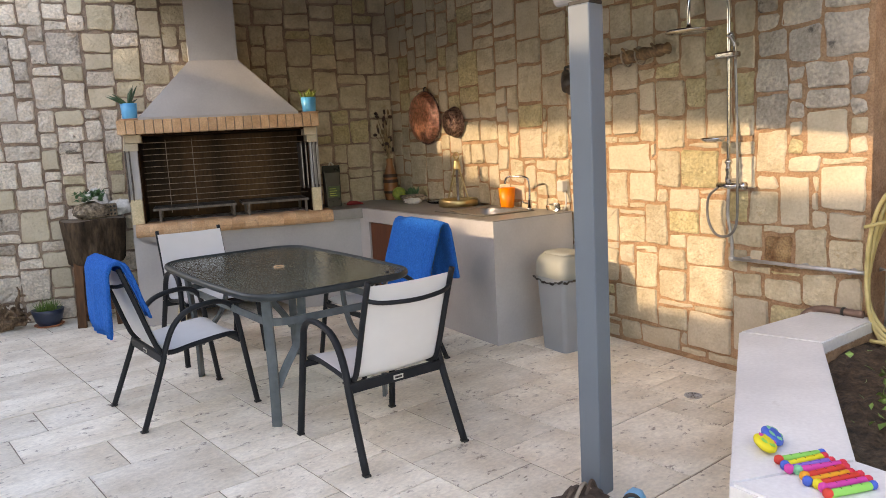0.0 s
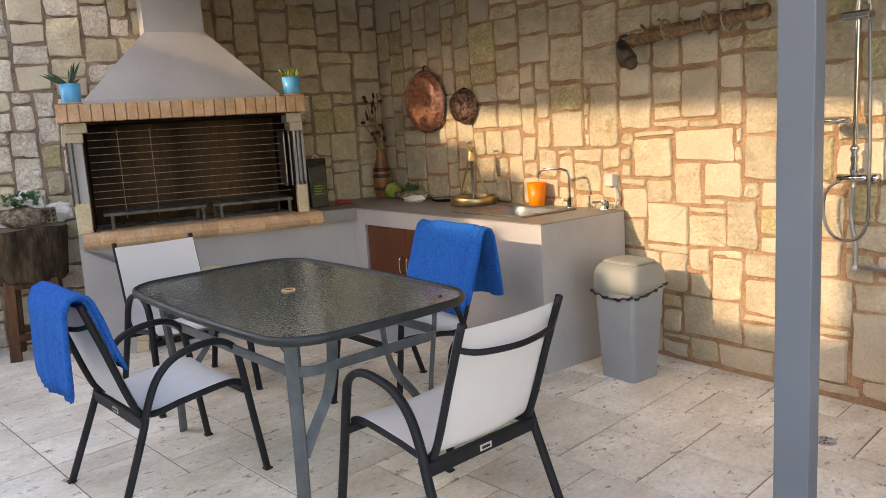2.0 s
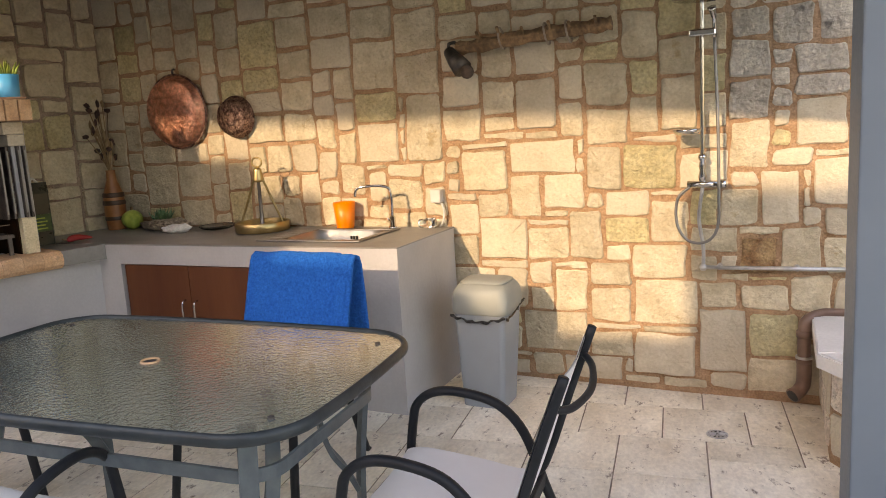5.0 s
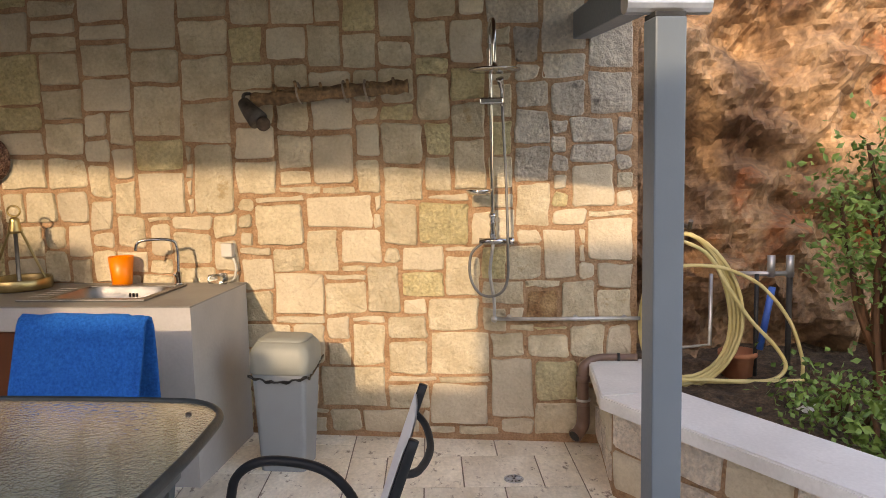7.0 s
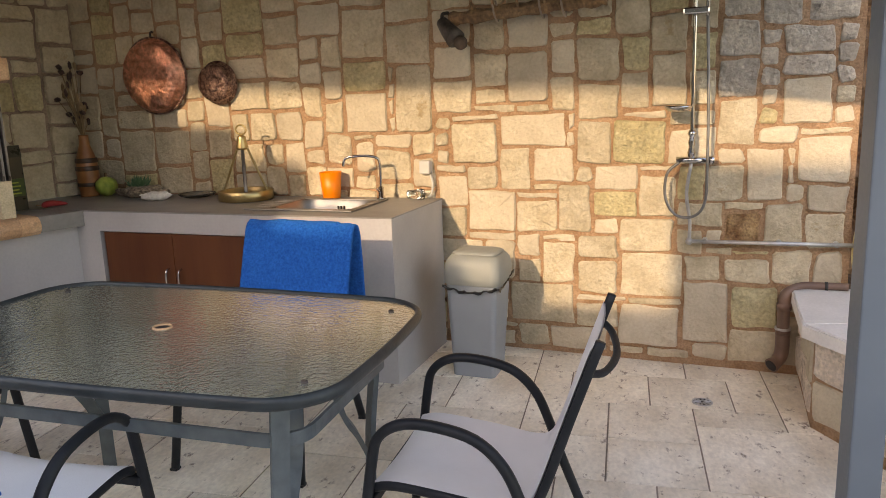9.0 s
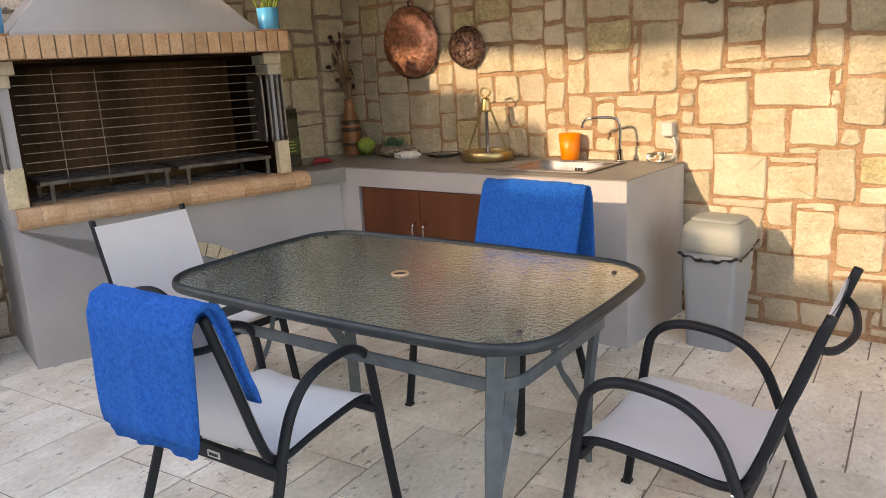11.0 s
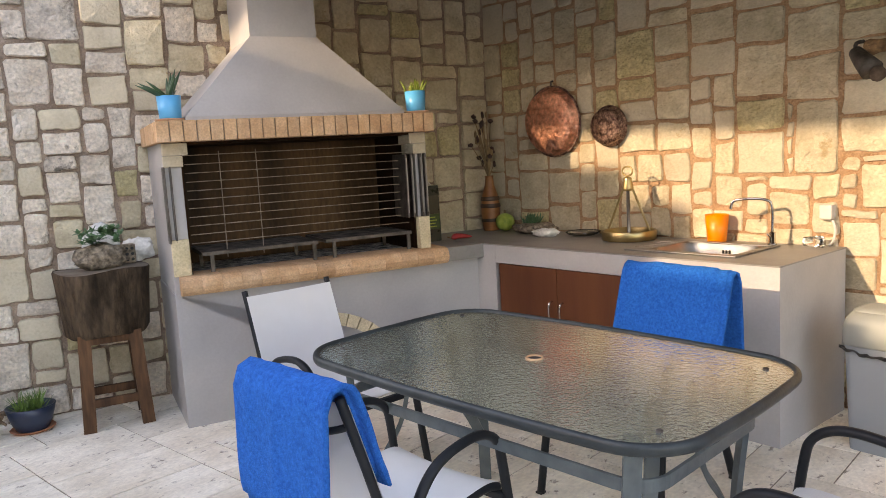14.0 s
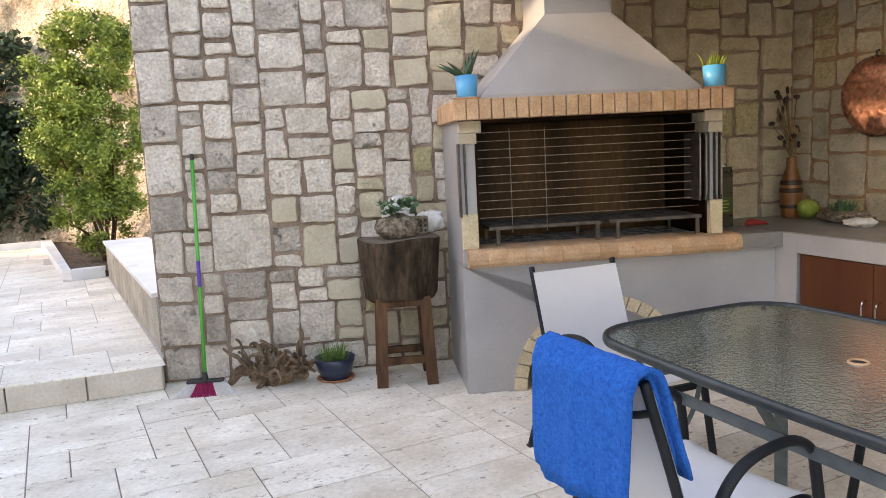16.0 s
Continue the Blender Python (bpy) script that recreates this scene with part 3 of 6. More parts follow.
for i in range(3):
    bm = prism(B(), [PO[i], PO[i + 1], PI[i + 1], PI[i]], 0.385, 0.45)
    bmesh.ops.bevel(bm, geom=[e for e in bm.edges if abs(e.verts[0].co.z - e.verts[1].co.z) < 0.01 and e.verts[0].co.z > 0.44], offset=0.008, segments=2, affect="EDGES")
    part("coping", bm, MARBLE, planter, "thick white marble coping slab")
rng = random.Random(5)
for i in range(3):
    a, b = Vector((*inset[i], 0)), Vector((*inset[i + 1], 0))
    d = (b - a).normalized()
    length = min((b - a).length, 3.2)
    m = Matrix.Translation(a) @ Matrix(((d.x, -d.y, 0, 0), (d.y, d.x, 0, 0), (0, 0, 1, 0), (0, 0, 0, 1)))
    flip = m @ pose(0, 0, 0)
    for x, z, w, h, k in pack(int(length / 0.065), 6, [], rng, [(6, 3), (5, 3), (4, 2), (5, 2), (7, 3), (4, 4), (3, 2)]):
        if w * h < 2:
            continue
        sm = stone_mesh(x * 0.065 + 0.008, (x + w) * 0.065 - 0.008, z * 0.065 + 0.006, (z + h) * 0.065 - 0.006, rng, 0.012)
        sm.transform(flip)
        sm.materials.append(rng.choice([STONE_PALE, STONE_SMOOTH, STONE_PALE]))
        st = new("stone", sm)
        st.parent = planter


def rough_sheet(nu, nv, place, amp, freq, seed):
    """A grid pushed out of its surface by layered noise."""
    bm = B()
    off = Vector((seed * 13.1, seed * 5.7, 0))
    grid = []
    for i in range(nu + 1):
        row = []
        for j in range(nv + 1):
            p, d = place(i / nu, j / nv)
            p, d = Vector(p), Vector(d)
            h = noise.fractal(p * freq + off, 0.9, 2.1, 6) + 0.6 * noise.ridged_multi_fractal(p * freq * 0.6 + off, 0.9, 2.0, 4, 1.0, 2.0) - 0.6
            row.append(bm.verts.new(p + d * h * amp))
        grid.append(row)
    for i in range(nu):
        for j in range(nv):
            bm.faces.new((grid[i][j], grid[i + 1][j], grid[i + 1][j + 1], grid[i][j + 1]))
    return bm


cliff = part("cliff", rough_sheet(260, 150, lambda u, v: ((0.75 - 0.55 * u + 0.5 * v, -4.6 - 7.0 * u, 4.6 * v), (-1, 0, 0.1)), 0.30, 2.2, 1), ROCK)
tagged(cliff, "rugged red-brown and tan rock face beside the patio", "rock", kind="structure")


def inner_edge(y):
    """How far the planter's soil reaches at y."""
    if y > -5.28:
        return -0.05 - 0.55 * max(0.0, (-5.20 - y) / 0.08)
    return max(-1.74, -0.60 - (-5.28 - y) * 1.436)


soil = part("planter_soil", rough_sheet(90, 60, lambda u, v: ((0.95 + (inner_edge(-5.2 - 6.3 * u) - 0.10 - 0.95) * v, -5.20 - 6.3 * u, 0.335), (0, 0, 1)), 0.05, 3.0, 2), SOIL, smooth=True)
tagged(soil, "dark bare soil in the planter with roots and stones", "soil", kind="structure")

# ---- post, beam ----
PX, PY = -1.777, -4.984
post = thing("metal_post", pose(PX, PY, floor_z(PY), 0, 0, 12), "square blue-grey painted metal post standing on the floor", "post")
part("shaft", box(B(), -0.050, 0.050, -0.050, 0.050, 0, 1.985 - floor_z(PY), 0.006), POST, post)
part("pipe", tube(B(), [(0.0, 0.13, 2.030 - floor_z(PY)), (0, -0.14, 2.030 - floor_z(PY))], 0.034, 14), GALV, post, "short galvanised pipe across the top")
part("bracket", box(B(), -0.045, 0.045, -0.05, 0.05, 1.983 - floor_z(PY), 2.0 - floor_z(PY), 0.004), BLACK, post)
beam = part("roof_beam", box(B(), 0, 1.78, -0.05, 0.05, -0.07, 0.07, 0.006), POST)
beam.matrix_world = pose(-1.74, -4.95, 2.10, 0, -6.0, 2.5)
tagged(beam, "blue-grey painted metal beam from the post to the wall", "beam", kind="structure")


# ---- barbecue ----
bbq = thing("barbecue", BACK, "large built-in grey plastered barbecue with fire-brick trim, hood and chimney", "barbecue")


def sbox(s0, s1, d0, d1, z0, z1, bevel=0.0):
    return box(B(), -max(s0, s1), -min(s0, s1), -max(d0, d1), -min(d0, d1), z0, z1, bevel)


# base with its round-arched wood store
SC, RO, RI = 1.75, 0.57, 0.49
bm = B()
out = [(-2.606, 0.0)] + [(-SC + RI * math.cos(a), RI * math.sin(a)) for a in [math.pi * (1 - i / 24) for i in range(25)]] + [(-0.45, 0.0), (-0.45, 0.80), (-2.606, 0.80)]
fr = [bm.verts.new((x, -0.803, z)) for x, z in out]
bk = [bm.verts.new((x, -0.02, z)) for x, z in out]
for i in range(len(out)):
    j = (i + 1) % len(out)
    bm.faces.new((fr[i], fr[j], bk[j], bk[i]))
f = bm.faces.new(fr)
g = bm.faces.new(bk)
bmesh.ops.triangulate(bm, faces=[f, g])
base = part("base", bm, PLASTER, bbq)
# Near-black panel gives the shade at the back of the store.
bm = B()
box(bm, -SC - RI, -SC + RI, -0.10, -0.03, 0.0, RI)
part("wood_store_shade_back", bm, SOOT_AND_SHADE, bbq)
for i in range(20):
    a0, a1 = math.pi * i / 20 + 0.008, math.pi * (i + 1) / 20 - 0.008
    bm = B()
    q = [(-SC + r * math.cos(a), r * math.sin(a)) for r, a in ((RI, a0), (RO, a0), (RO, a1), (RI, a1))]
    a = [bm.verts.new((x, -0.822, z)) for x, z in q]
    b = [bm.verts.new((x, -0.70, z)) for x, z in q]
    bm.faces.new(a), bm.faces.new(b)
    for k in range(4):
        bm.faces.new((a[k], a[(k + 1) % 4], b[(k + 1) % 4], b[k]))
    part("arch_brick", bm, YELLOW_BRICK, bbq)
# Near-black half-cylinder added to make the arch's inside as dark as shade.
bm = B()
fr = [[bm.verts.new((-SC + (RI - 0.003) * math.cos(a), y, (RI - 0.003) * math.sin(a))) for a in [math.pi * i / 24 for i in range(25)]] for y in (-0.72, -0.10)]
for i in range(24):
    bm.faces.new((fr[0][i], fr[0][i + 1], fr[1][i + 1], fr[1][i]))
part("wood_store_shade", bm, SOOT_AND_SHADE, bbq)
# firebox
part("hearth", sbox(1.0, 2.58, 0.06, 0.78, 0.80, 0.895), ASH, bbq, "grey ash bed over the hearth")
part("firebox_back", sbox(0.98, 2.6, 0.03, 0.12, 0.80, 1.78), FIREBACK, bbq)
part("side_wall", sbox(2.50, 2.602, 0.02, 0.79, 0.80, 1.675, 0.004), PLASTER, bbq)
part("side_wall", sbox(0.945, 1.03, 0.02, 0.79, 0.80, 1.675, 0.004), PLASTER, bbq)
part("side_lining", sbox(2.488, 2.498, 0.10, 0.76, 0.88, 1.66), SOOT_AND_SHADE, bbq)
part("side_lining", sbox(1.033, 1.043, 0.10, 0.76, 0.88, 1.66), SOOT_AND_SHADE, bbq)
part("firebox_top", sbox(1.03, 2.5, 0.10, 0.80, 1.66, 1.70), SOOT_AND_SHADE, bbq)
for s0, s1, z0, z1 in ((2.500, 2.600, 0.905, 1.12), (0.955, 1.035, 0.905, 1.12), (2.490, 2.60, 1.535, 1.60), (2.46, 2.6, 1.602, 1.672), (0.955, 1.05, 1.535, 1.60), (0.955, 1.07, 1.602, 1.672)):
    part("jamb_brick", sbox(s0, s1, 0.62, 0.81, z0, z1, 0.006), YELLOW_BRICK if z0 < 1 else STONE_SMOOTH, bbq)
# ledge of bull-nosed bricks
n = 15
for i in range(n):
    s0 = 0.87 + (2.575 - 0.87) * i / n
    s1 = 0.87 + (2.575 - 0.87) * (i + 1) / n
    prof = [(-0.62, 0.905), (-0.85, 0.905)] + [(-0.85 - 0.055 * math.sin(a), 0.85 + 0.055 * math.cos(a)) for a in (0.5, 1.0, 1.57, 2.1, 2.6)] + [(-0.85, 0.795), (-0.804, 0.795), (-0.804, 0.82), (-0.62, 0.82)]
    bm = B()
    a = [bm.verts.new((-s1 + 0.0008, y, z)) for y, z in prof]
    b = [bm.verts.new((-s0 - 0.0008, y, z)) for y, z in prof]
    bm.faces.new(a), bm.faces.new(b)
    for k in range(len(a)):
        bm.faces.new((a[k], a[(k + 1) % len(a)], b[(k + 1) % len(a)], b[k]))
    part("ledge_brick", bm, FIREBRICK, bbq)
# mantel shelf of upright bricks
part("mantel_core", sbox(0.962, 2.62, 0.02, 0.92, 1.680, 1.786), JOINT, bbq)
n = 23
for i in range(n):
    s0 = 0.945 + (2.635 - 0.945) * i / n
    part("mantel_brick", sbox(s0 + 0.003, s0 + (2.635 - 0.945) / n - 0.003, 0.80, 0.936, 1.675, 1.792, 0.004), FIREBRICK, bbq)
for i in range(8):
    d0 = 0.02 + 0.78 * i / 8
    part("mantel_brick", sbox(2.54, 2.635, d0 + 0.003, d0 + 0.0945, 1.675, 1.792, 0.004), FIREBRICK, bbq)
    part("mantel_brick", sbox(0.945, 1.04, d0 + 0.003, d0 + 0.0945, 1.675, 1.792, 0.004), FIREBRICK, bbq)
part("mantel_top", sbox(1.04, 2.54, 0.02, 0.80, 1.786, 1.793), FIREBRICK, bbq)
# hood and chimney
bm = B()
lo = [(-2.46, -0.86), (-1.115, -0.86), (-1.115, -0.005), (-2.46, -0.005)]
hi = [(-2.003, -0.612), (-1.583, -0.612), (-1.583, -0.005), (-2.003, -0.005)]
rings = [[bm.verts.new((x, y, z)) for x, y in q] for q, z in ((lo, 1.794), (lo, 1.815), (hi, 2.303), (hi, 3.015))]
for a, b in zip(rings, rings[1:]):
    for k in range(4):
        bm.faces.new((a[k], a[(k + 1) % 4], b[(k + 1) % 4], b[k]))
bm.faces.new(rings[0]), bm.faces.new(rings[-1])
bmesh.ops.bevel(bm, geom=[e for e in bm.edges if len(e.link_faces) == 2 and e.calc_face_angle() > 0.2], offset=0.006, segments=2, affect="EDGES")
part("hood", bm, PLASTER, bbq, "tapering grey plastered hood with a square chimney")
# spit rack rods
for i in range(11):
    z = 1.08 + 0.052 * i
    part("rod", tube(B(), [(-2.47, -0.70 + 0.0 * i, z), (-1.06, -0.70, z)], 0.0028, 5), ROD, bbq)
for s in (2.27, 2.05):
    part("rod", tube(B(), [(-s, -0.703, 0.98), (-s, -0.703, 1.62)], 0.0028, 5), ROD, bbq)
# glass shutters folded to the sides
for s, d in ((2.595, 0.815), (2.560, 0.80)):
    part("shutter", sbox(s, s + 0.012, d - 0.06, d + 0.01, 1.10, 1.54, 0.003), IRON, bbq)
for s in (0.962, 0.995, 1.06, 1.10):
    sh = part("shutter", sbox(s, s + 0.014, 0.60, 0.82, 1.12, 1.535, 0.003), IRON, bbq)
    part("pane", sbox(s + 0.003, s + 0.011, 0.822, 0.826, 1.15, 1.51), STEEL, sh)


def grill_table(s0, s1):
    g = thing("grill_grate", BACK, "sooty iron grill grate standing in the ash", "grill grate", "grill grates")
    x0, x1, y0, y1, z = -s1, -s0, -0.74, -0.30, 1.015
    part("frame", tube(B(), [(x0, y0, z), (x1, y0, z), (x1, y1, z), (x0, y1, z)], 0.010, 4, closed=True, up=(0, 0, 1)), IRON, g)
    for i in range(16):
        y = y0 + (y1 - y0) * (i + 0.5) / 16
        part("bar", tube(B(), [(x0, y, z + 0.006), (x1, y, z + 0.006)], 0.005, 4), IRON, g)
    for x in (x0 + 0.05, x1 - 0.02):
        for y in (y0, y1):
            part("leg", box(B(), x - 0.011, x + 0.011, y - 0.008, y + 0.008, 0.893, z), IRON, g)


grill_table(1.72, 2.42)
grill_table(1.07, 1.66)

# ---- sink counter ----
counter = thing("sink_counter", pose(0, 0, 0), "grey plastered masonry counter with brown cupboard doors", "counter")
bm = B()
eo, ei = [(-0.78, -2.94), (-0.03, -2.94), (-0.03, -2.06), (-0.78, -2.06)], [(-0.62, -2.62), (-0.18, -2.62), (-0.18, -2.075), (-0.62, -2.075)]
rg = [[bm.verts.new((x, y, z)) for x, y in q] for q, z in ((eo, -0.03), (eo, 0.892), (ei, 0.892), (ei, 0.70))]
for a, b in zip(rg, rg[1:]):
    for i in range(4):
        bm.faces.new((a[i], a[(i + 1) % 4], b[(i + 1) % 4], b[i]))
bm.faces.new(rg[0]), bm.faces.new(rg[-1])
part("end_block", bm, PLASTER, counter)
part("inner_block", box(B(), -0.78, -0.03, -0.99, -0.05, 0, 0.892), PLASTER, counter)
part("lintel", box(B(), -0.779, -0.03, -2.06, -0.99, 0.775, 0.892), PLASTER, counter)
part("plinth", box(B(), -0.779, -0.03, -2.06, -0.99, 0, 0.08), PLASTER, counter)
part("cupboard_back", box(B(), -0.10, -0.03, -2.06, -0.99, 0.08, 0.775), PLASTER, counter)
bm = B()
ot, it = [(-0.783, -2.943), (-0.024, -2.943), (-0.024, -0.10), (-0.783, -0.10)], [(-0.605, -2.60), (-0.195, -2.60), (-0.195, -2.08), (-0.605, -2.08)]
rg = [[bm.verts.new((x, y, z)) for x, y in q] for q, z in ((ot, 0.90), (it, 0.90), (it, 0.8925), (ot, 0.8925))]
for a, b in ((0, 1), (1, 2), (2, 3), (3, 0)):
    for i in range(4):
        j = (i + 1) % 4
        bm.faces.new((rg[a][i], rg[a][j], rg[b][j], rg[b][i]))
part("worktop", bm, WORKTOP, counter, "smooth grey cement worktop")
part("worktop", prism(B(), [(-0.784, -0.10), (-0.784, -0.88), (-1.14, -0.79), (-0.92, 0.04), (-0.03, -0.16), (-0.03, -0.10)], 0.805, 0.898), WORKTOP, counter, "smooth grey cement worktop")
for y0, y1, hy in ((-1.517, -1.012, -1.475), (-2.03, -1.521, -1.565)):
    dr = part("door", box(B(), -0.772, -0.752, y0, y1, 0.085, 0.768, 0.003), CABINET, counter)
    part("handle", tube(B(), smooth_path([(-0.772, hy, 0.56), (-0.80, hy, 0.55), (-0.806, hy, 0.50), (-0.80, hy, 0.45), (-0.772, hy, 0.44)], 4), 0.006, 8), CHROME, dr, "chrome bow handle", smooth=True)

sink = thing("kitchen_sink", pose(-0.40, -2.29, 0.90), "stainless steel inset sink with drainer on the counter", "sink")
bm = B()
for x0, x1, y0, y1 in ((-0.245, -0.20, -0.35, 0.35), (0.20, 0.25, -0.35, 0.35), (-0.20, 0.20, -0.35, -0.31), (-0.20, 0.20, 0.20, 0.35)):
    box(bm, x0, x1, y0, y1, 0.001, 0.010, 0.003)
part("rim", bm, STEEL, sink)
bm = B()
levels = ((0.0, 0.006), (0.012, -0.02), (0.03, -0.13), (0.07, -0.15))
rings = []
for ins, z in levels:
    w, h = 0.205 - ins, 0.258 - ins
    ring = []
    for i in range(28):
        a = 2 * math.pi * i / 28
        ca, sa = math.cos(a), math.sin(a)
        ring.append(bm.verts.new((0.0 + w * math.copysign(abs(ca) ** 0.45, ca), -0.055 + h * math.copysign(abs(sa) ** 0.45, sa), z)))
    rings.append(ring)
for a, b in zip(rings, rings[1:]):
    for j in range(28):
        bm.faces.new((a[j], a[(j + 1) % 28], b[(j + 1) % 28], b[j]))
bm.faces.new(rings[-1])
part("bowl", bm, SINK_STEEL, sink, smooth=True)
for i in range(5):
    part("drainer_rib", tube(B(), [(-0.15 + 0.065 * i, 0.22, 0.010), (-0.15 + 0.065 * i, 0.335, 0.010)], 0.003, 6), STEEL, sink)
for k in (-1, 0, 1):
    part("overflow_slot", box(B(), 0.176, 0.188, -0.06 + k * 0.02 - 0.003, -0.06 + k * 0.02 + 0.003, -0.05, -0.03), BLACK, sink)
tap = thing("kitchen_tap", pose(-0.165, -2.60, 0.905), "chrome swan-neck kitchen tap behind the sink", "tap")
part("body", lathe(B(), [(0.026, 0.004), (0.026, 0.015), (0.018, 0.02), (0.018, 0.075), (0.012, 0.08)], 16), CHROME, tap, smooth=True)
part("spout", tube(B(), smooth_path([(0, 0, 0.07), (0, 0, 0.22), (-0.02, 0.03, 0.262), (-0.06, 0.13, 0.268), (-0.075, 0.19, 0.255), (-0.08, 0.205, 0.21)], 6), 0.0085, 10), CHROME, tap, smooth=True)
part("lever", tube(B(), [(-0.018, 0, 0.055), (-0.05, -0.01, 0.06), (-0.085, -0.015, 0.075)], 0.006, 8), CHROME, tap)
cup = thing("cup", pose(-0.10, -2.225, 0.902), "orange plastic cup on the counter behind the sink", "cup")
bm = lathe(B(), [(0.052, 0.0), (0.055, 0.004), (0.070, 0.165), (0.066, 0.165), (0.052, 0.01)], 24)
part("body", bm, CUP, cup, smooth=True)

# ---- brass balance ----
bal = thing("brass_balance", pose(-0.225, -1.675, 0.90) @ Matrix.Diagonal((0.92, 0.92, 1.0, 1.0)), "old brass balance with a round tray, on the counter", "balance")
part("tray", lathe(B(), [(0.185, 0.004), (0.19, 0.008), (0.19, 0.062), (0.185, 0.066), (0.178, 0.06), (0.178, 0.018), (0.0, 0.016)], 36, cap=False), BRASS, bal, smooth=True)
part("column", lathe(B(), [(0.022, 0.016), (0.013, 0.03), (0.012, 0.32), (0.030, 0.33), (0.034, 0.35), (0.022, 0.39), (0.010, 0.40)], 16), STEEL, bal, smooth=True)
part("cap", lathe(B(), [(0.04, 0.32), (0.042, 0.335), (0.028, 0.385), (0.03, 0.40), (0.012, 0.412)], 18), BRASS, bal, smooth=True)
part("ring", tube(B(), [(0, 0.042 * math.cos(a), 0.445 + 0.030 * math.sin(a)) for a in [2 * math.pi * i / 20 for i in range(20)]], 0.006, 8, closed=True), BRASS, bal, smooth=True)
for k in (-1, 1):
    part("arm", tube(B(), smooth_path([(0, 0.035 * k, 0.34), (0, 0.09 * k, 0.23), (0, 0.175 * k, 0.064)], 5), 0.008, 6), BRASS, bal)


# ---- copper pans on the wall ----
def pan(y, z, r, name, label, material, tilt):
    p = thing(name, pose(-0.030, y, z, 0, -90 + tilt, 0), label, "pan")
    prof = [(r, 0.0), (r + 0.012, 0.004), (r + 0.012, 0.012), (r * 0.97, 0.020), (r * 0.93, 0.06), (r * 0.88, 0.074), (r * 0.5, 0.082), (0.001, 0.085)]
    part("bowl", lathe(B(), prof, 40), material, p, smooth=True)
    return p


p1 = pan(-0.895, 1.71, 0.245, "copper_pan", "round hammered copper pan hung on the stone wall", COPPER, -3)
part("rim", tube(B(), [(0.252 * math.cos(a), 0.252 * math.sin(a), 0.008) for a in [2 * math.pi * i / 40 for i in range(40)]], 0.009, 8, closed=True), DARK_COPPER, p1, smooth=True)
part("hook", tube(B(), [(0.245, 0, 0.005), (0.285, 0, 0.0), (0.29, 0, -0.02)], 0.008, 6), IRON, p1)
p2 = pan(-1.405, 1.645, 0.13, "copper_mould", "small embossed dark copper mould hung on the stone wall", DARK_COPPER, -3)
bm = B()
for r, n in ((0.122, 30), (0.105, 28)):
    for i in range(n):
        a = 2 * math.pi * i / n
        ball(bm, (r * math.cos(a), r * math.sin(a), 0.03 if r > 0.11 else 0.045), 0.008, sub=1)
part("studs", bm, DARK_COPPER, p2)
part("boss", lathe(B(), [(0.06, 0.07), (0.055, 0.09), (0.03, 0.096), (0.001, 0.10)], 20), DARK_COPPER, p2, smooth=True)


# ---- dining table ----
TC = on_floor(-2.316, -2.750, 4.3)
table = thing("garden_table", TC, "grey metal garden table with a rippled green glass top", "table")
TZ = 0.780


def rounded(hx, hy, rad, bow, n=8):
    """A rectangle with round corners and gently bowed sides."""
    pts = []
    for sx, sy, a0 in ((1, 1, 0), (-1, 1, 90), (-1, -1, 180), (1, -1, 270)):
        for i in range(n + 1):
            a = radians(a0 + 90 * i / n)
            pts.append([sx * (hx - rad) + rad * math.cos(a), sy * (hy - rad) + rad * math.sin(a)])
        nx, ny = ((-sx, sy) if sx * sy > 0 else (sx, -sy))
        for i in range(1, 8):
            t = i / 8
            p = pts[-1] if i == 1 else start
            start = p
            e = [nx * (hx - rad) + rad * math.cos(radians(a0 + 90)), ny * (hy - rad) + rad * math.sin(radians(a0 + 90))]
            pts.append([start[0] + (e[0] - start[0]) * t, start[1] + (e[1] - start[1]) * t])
    out = []
    for x, y in pts:
        out.append((x * (1 + bow * (1 - (y / hy) ** 2) / hx), y * (1 + 0.7 * bow * (1 - (x / hx) ** 2) / hy)))
    return out


TOP = rounded(0.485, 0.80, 0.17, 0.035)
part("rim", tube(B(), [(x, y, TZ - 0.018) for x, y in TOP], 0.014, 10, closed=True, up=(0, 0, 1), ry=0.02), RIM, table, smooth=True)
bm = B()
n = len(TOP)
hole = [(0.03 * math.cos(2 * math.pi * i / n), 0.03 * math.sin(2 * math.pi * i / n)) for i in range(n)]
rg = [[bm.verts.new((x, y, z)) for x, y in q] for q, z in ((TOP, TZ - 0.008), (hole, TZ - 0.008), (hole, TZ - 0.013), (TOP, TZ - 0.013))]
for a, b in ((0, 1), (1, 2), (2, 3), (3, 0)):
    for i in range(n):
        j = (i + 1) % n
        bm.faces.new((rg[a][i], rg[a][j], rg[b][j], rg[b][i]))
gl = part("glass_top", bm, GLASS_TABLE, table, "rippled green-grey glass")
gl.visible_shadow = False
part("parasol_ring", lathe(B(), [(0.026, TZ - 0.010), (0.026, TZ - 0.004), (0.028, TZ - 0.002), (0.032, TZ - 0.002), (0.034, TZ - 0.0075)], 24, cap=False), FIREBRICK, table, "cream plastic parasol ring", smooth=True)
part("parasol_plug", lathe(B(), [(0.0255, TZ - 0.03), (0.0255, TZ - 0.0075)], 24), BLACK, table)
part("apron", tube(B(), [(x * 0.80, y * 0.86, 0.60) for x, y in rounded(0.47, 0.80, 0.13, 0.0)], 0.006, 4, closed=True, up=(0, 0, 1), ry=0.02), TABLE_METAL, table, "flat metal stretcher rail")
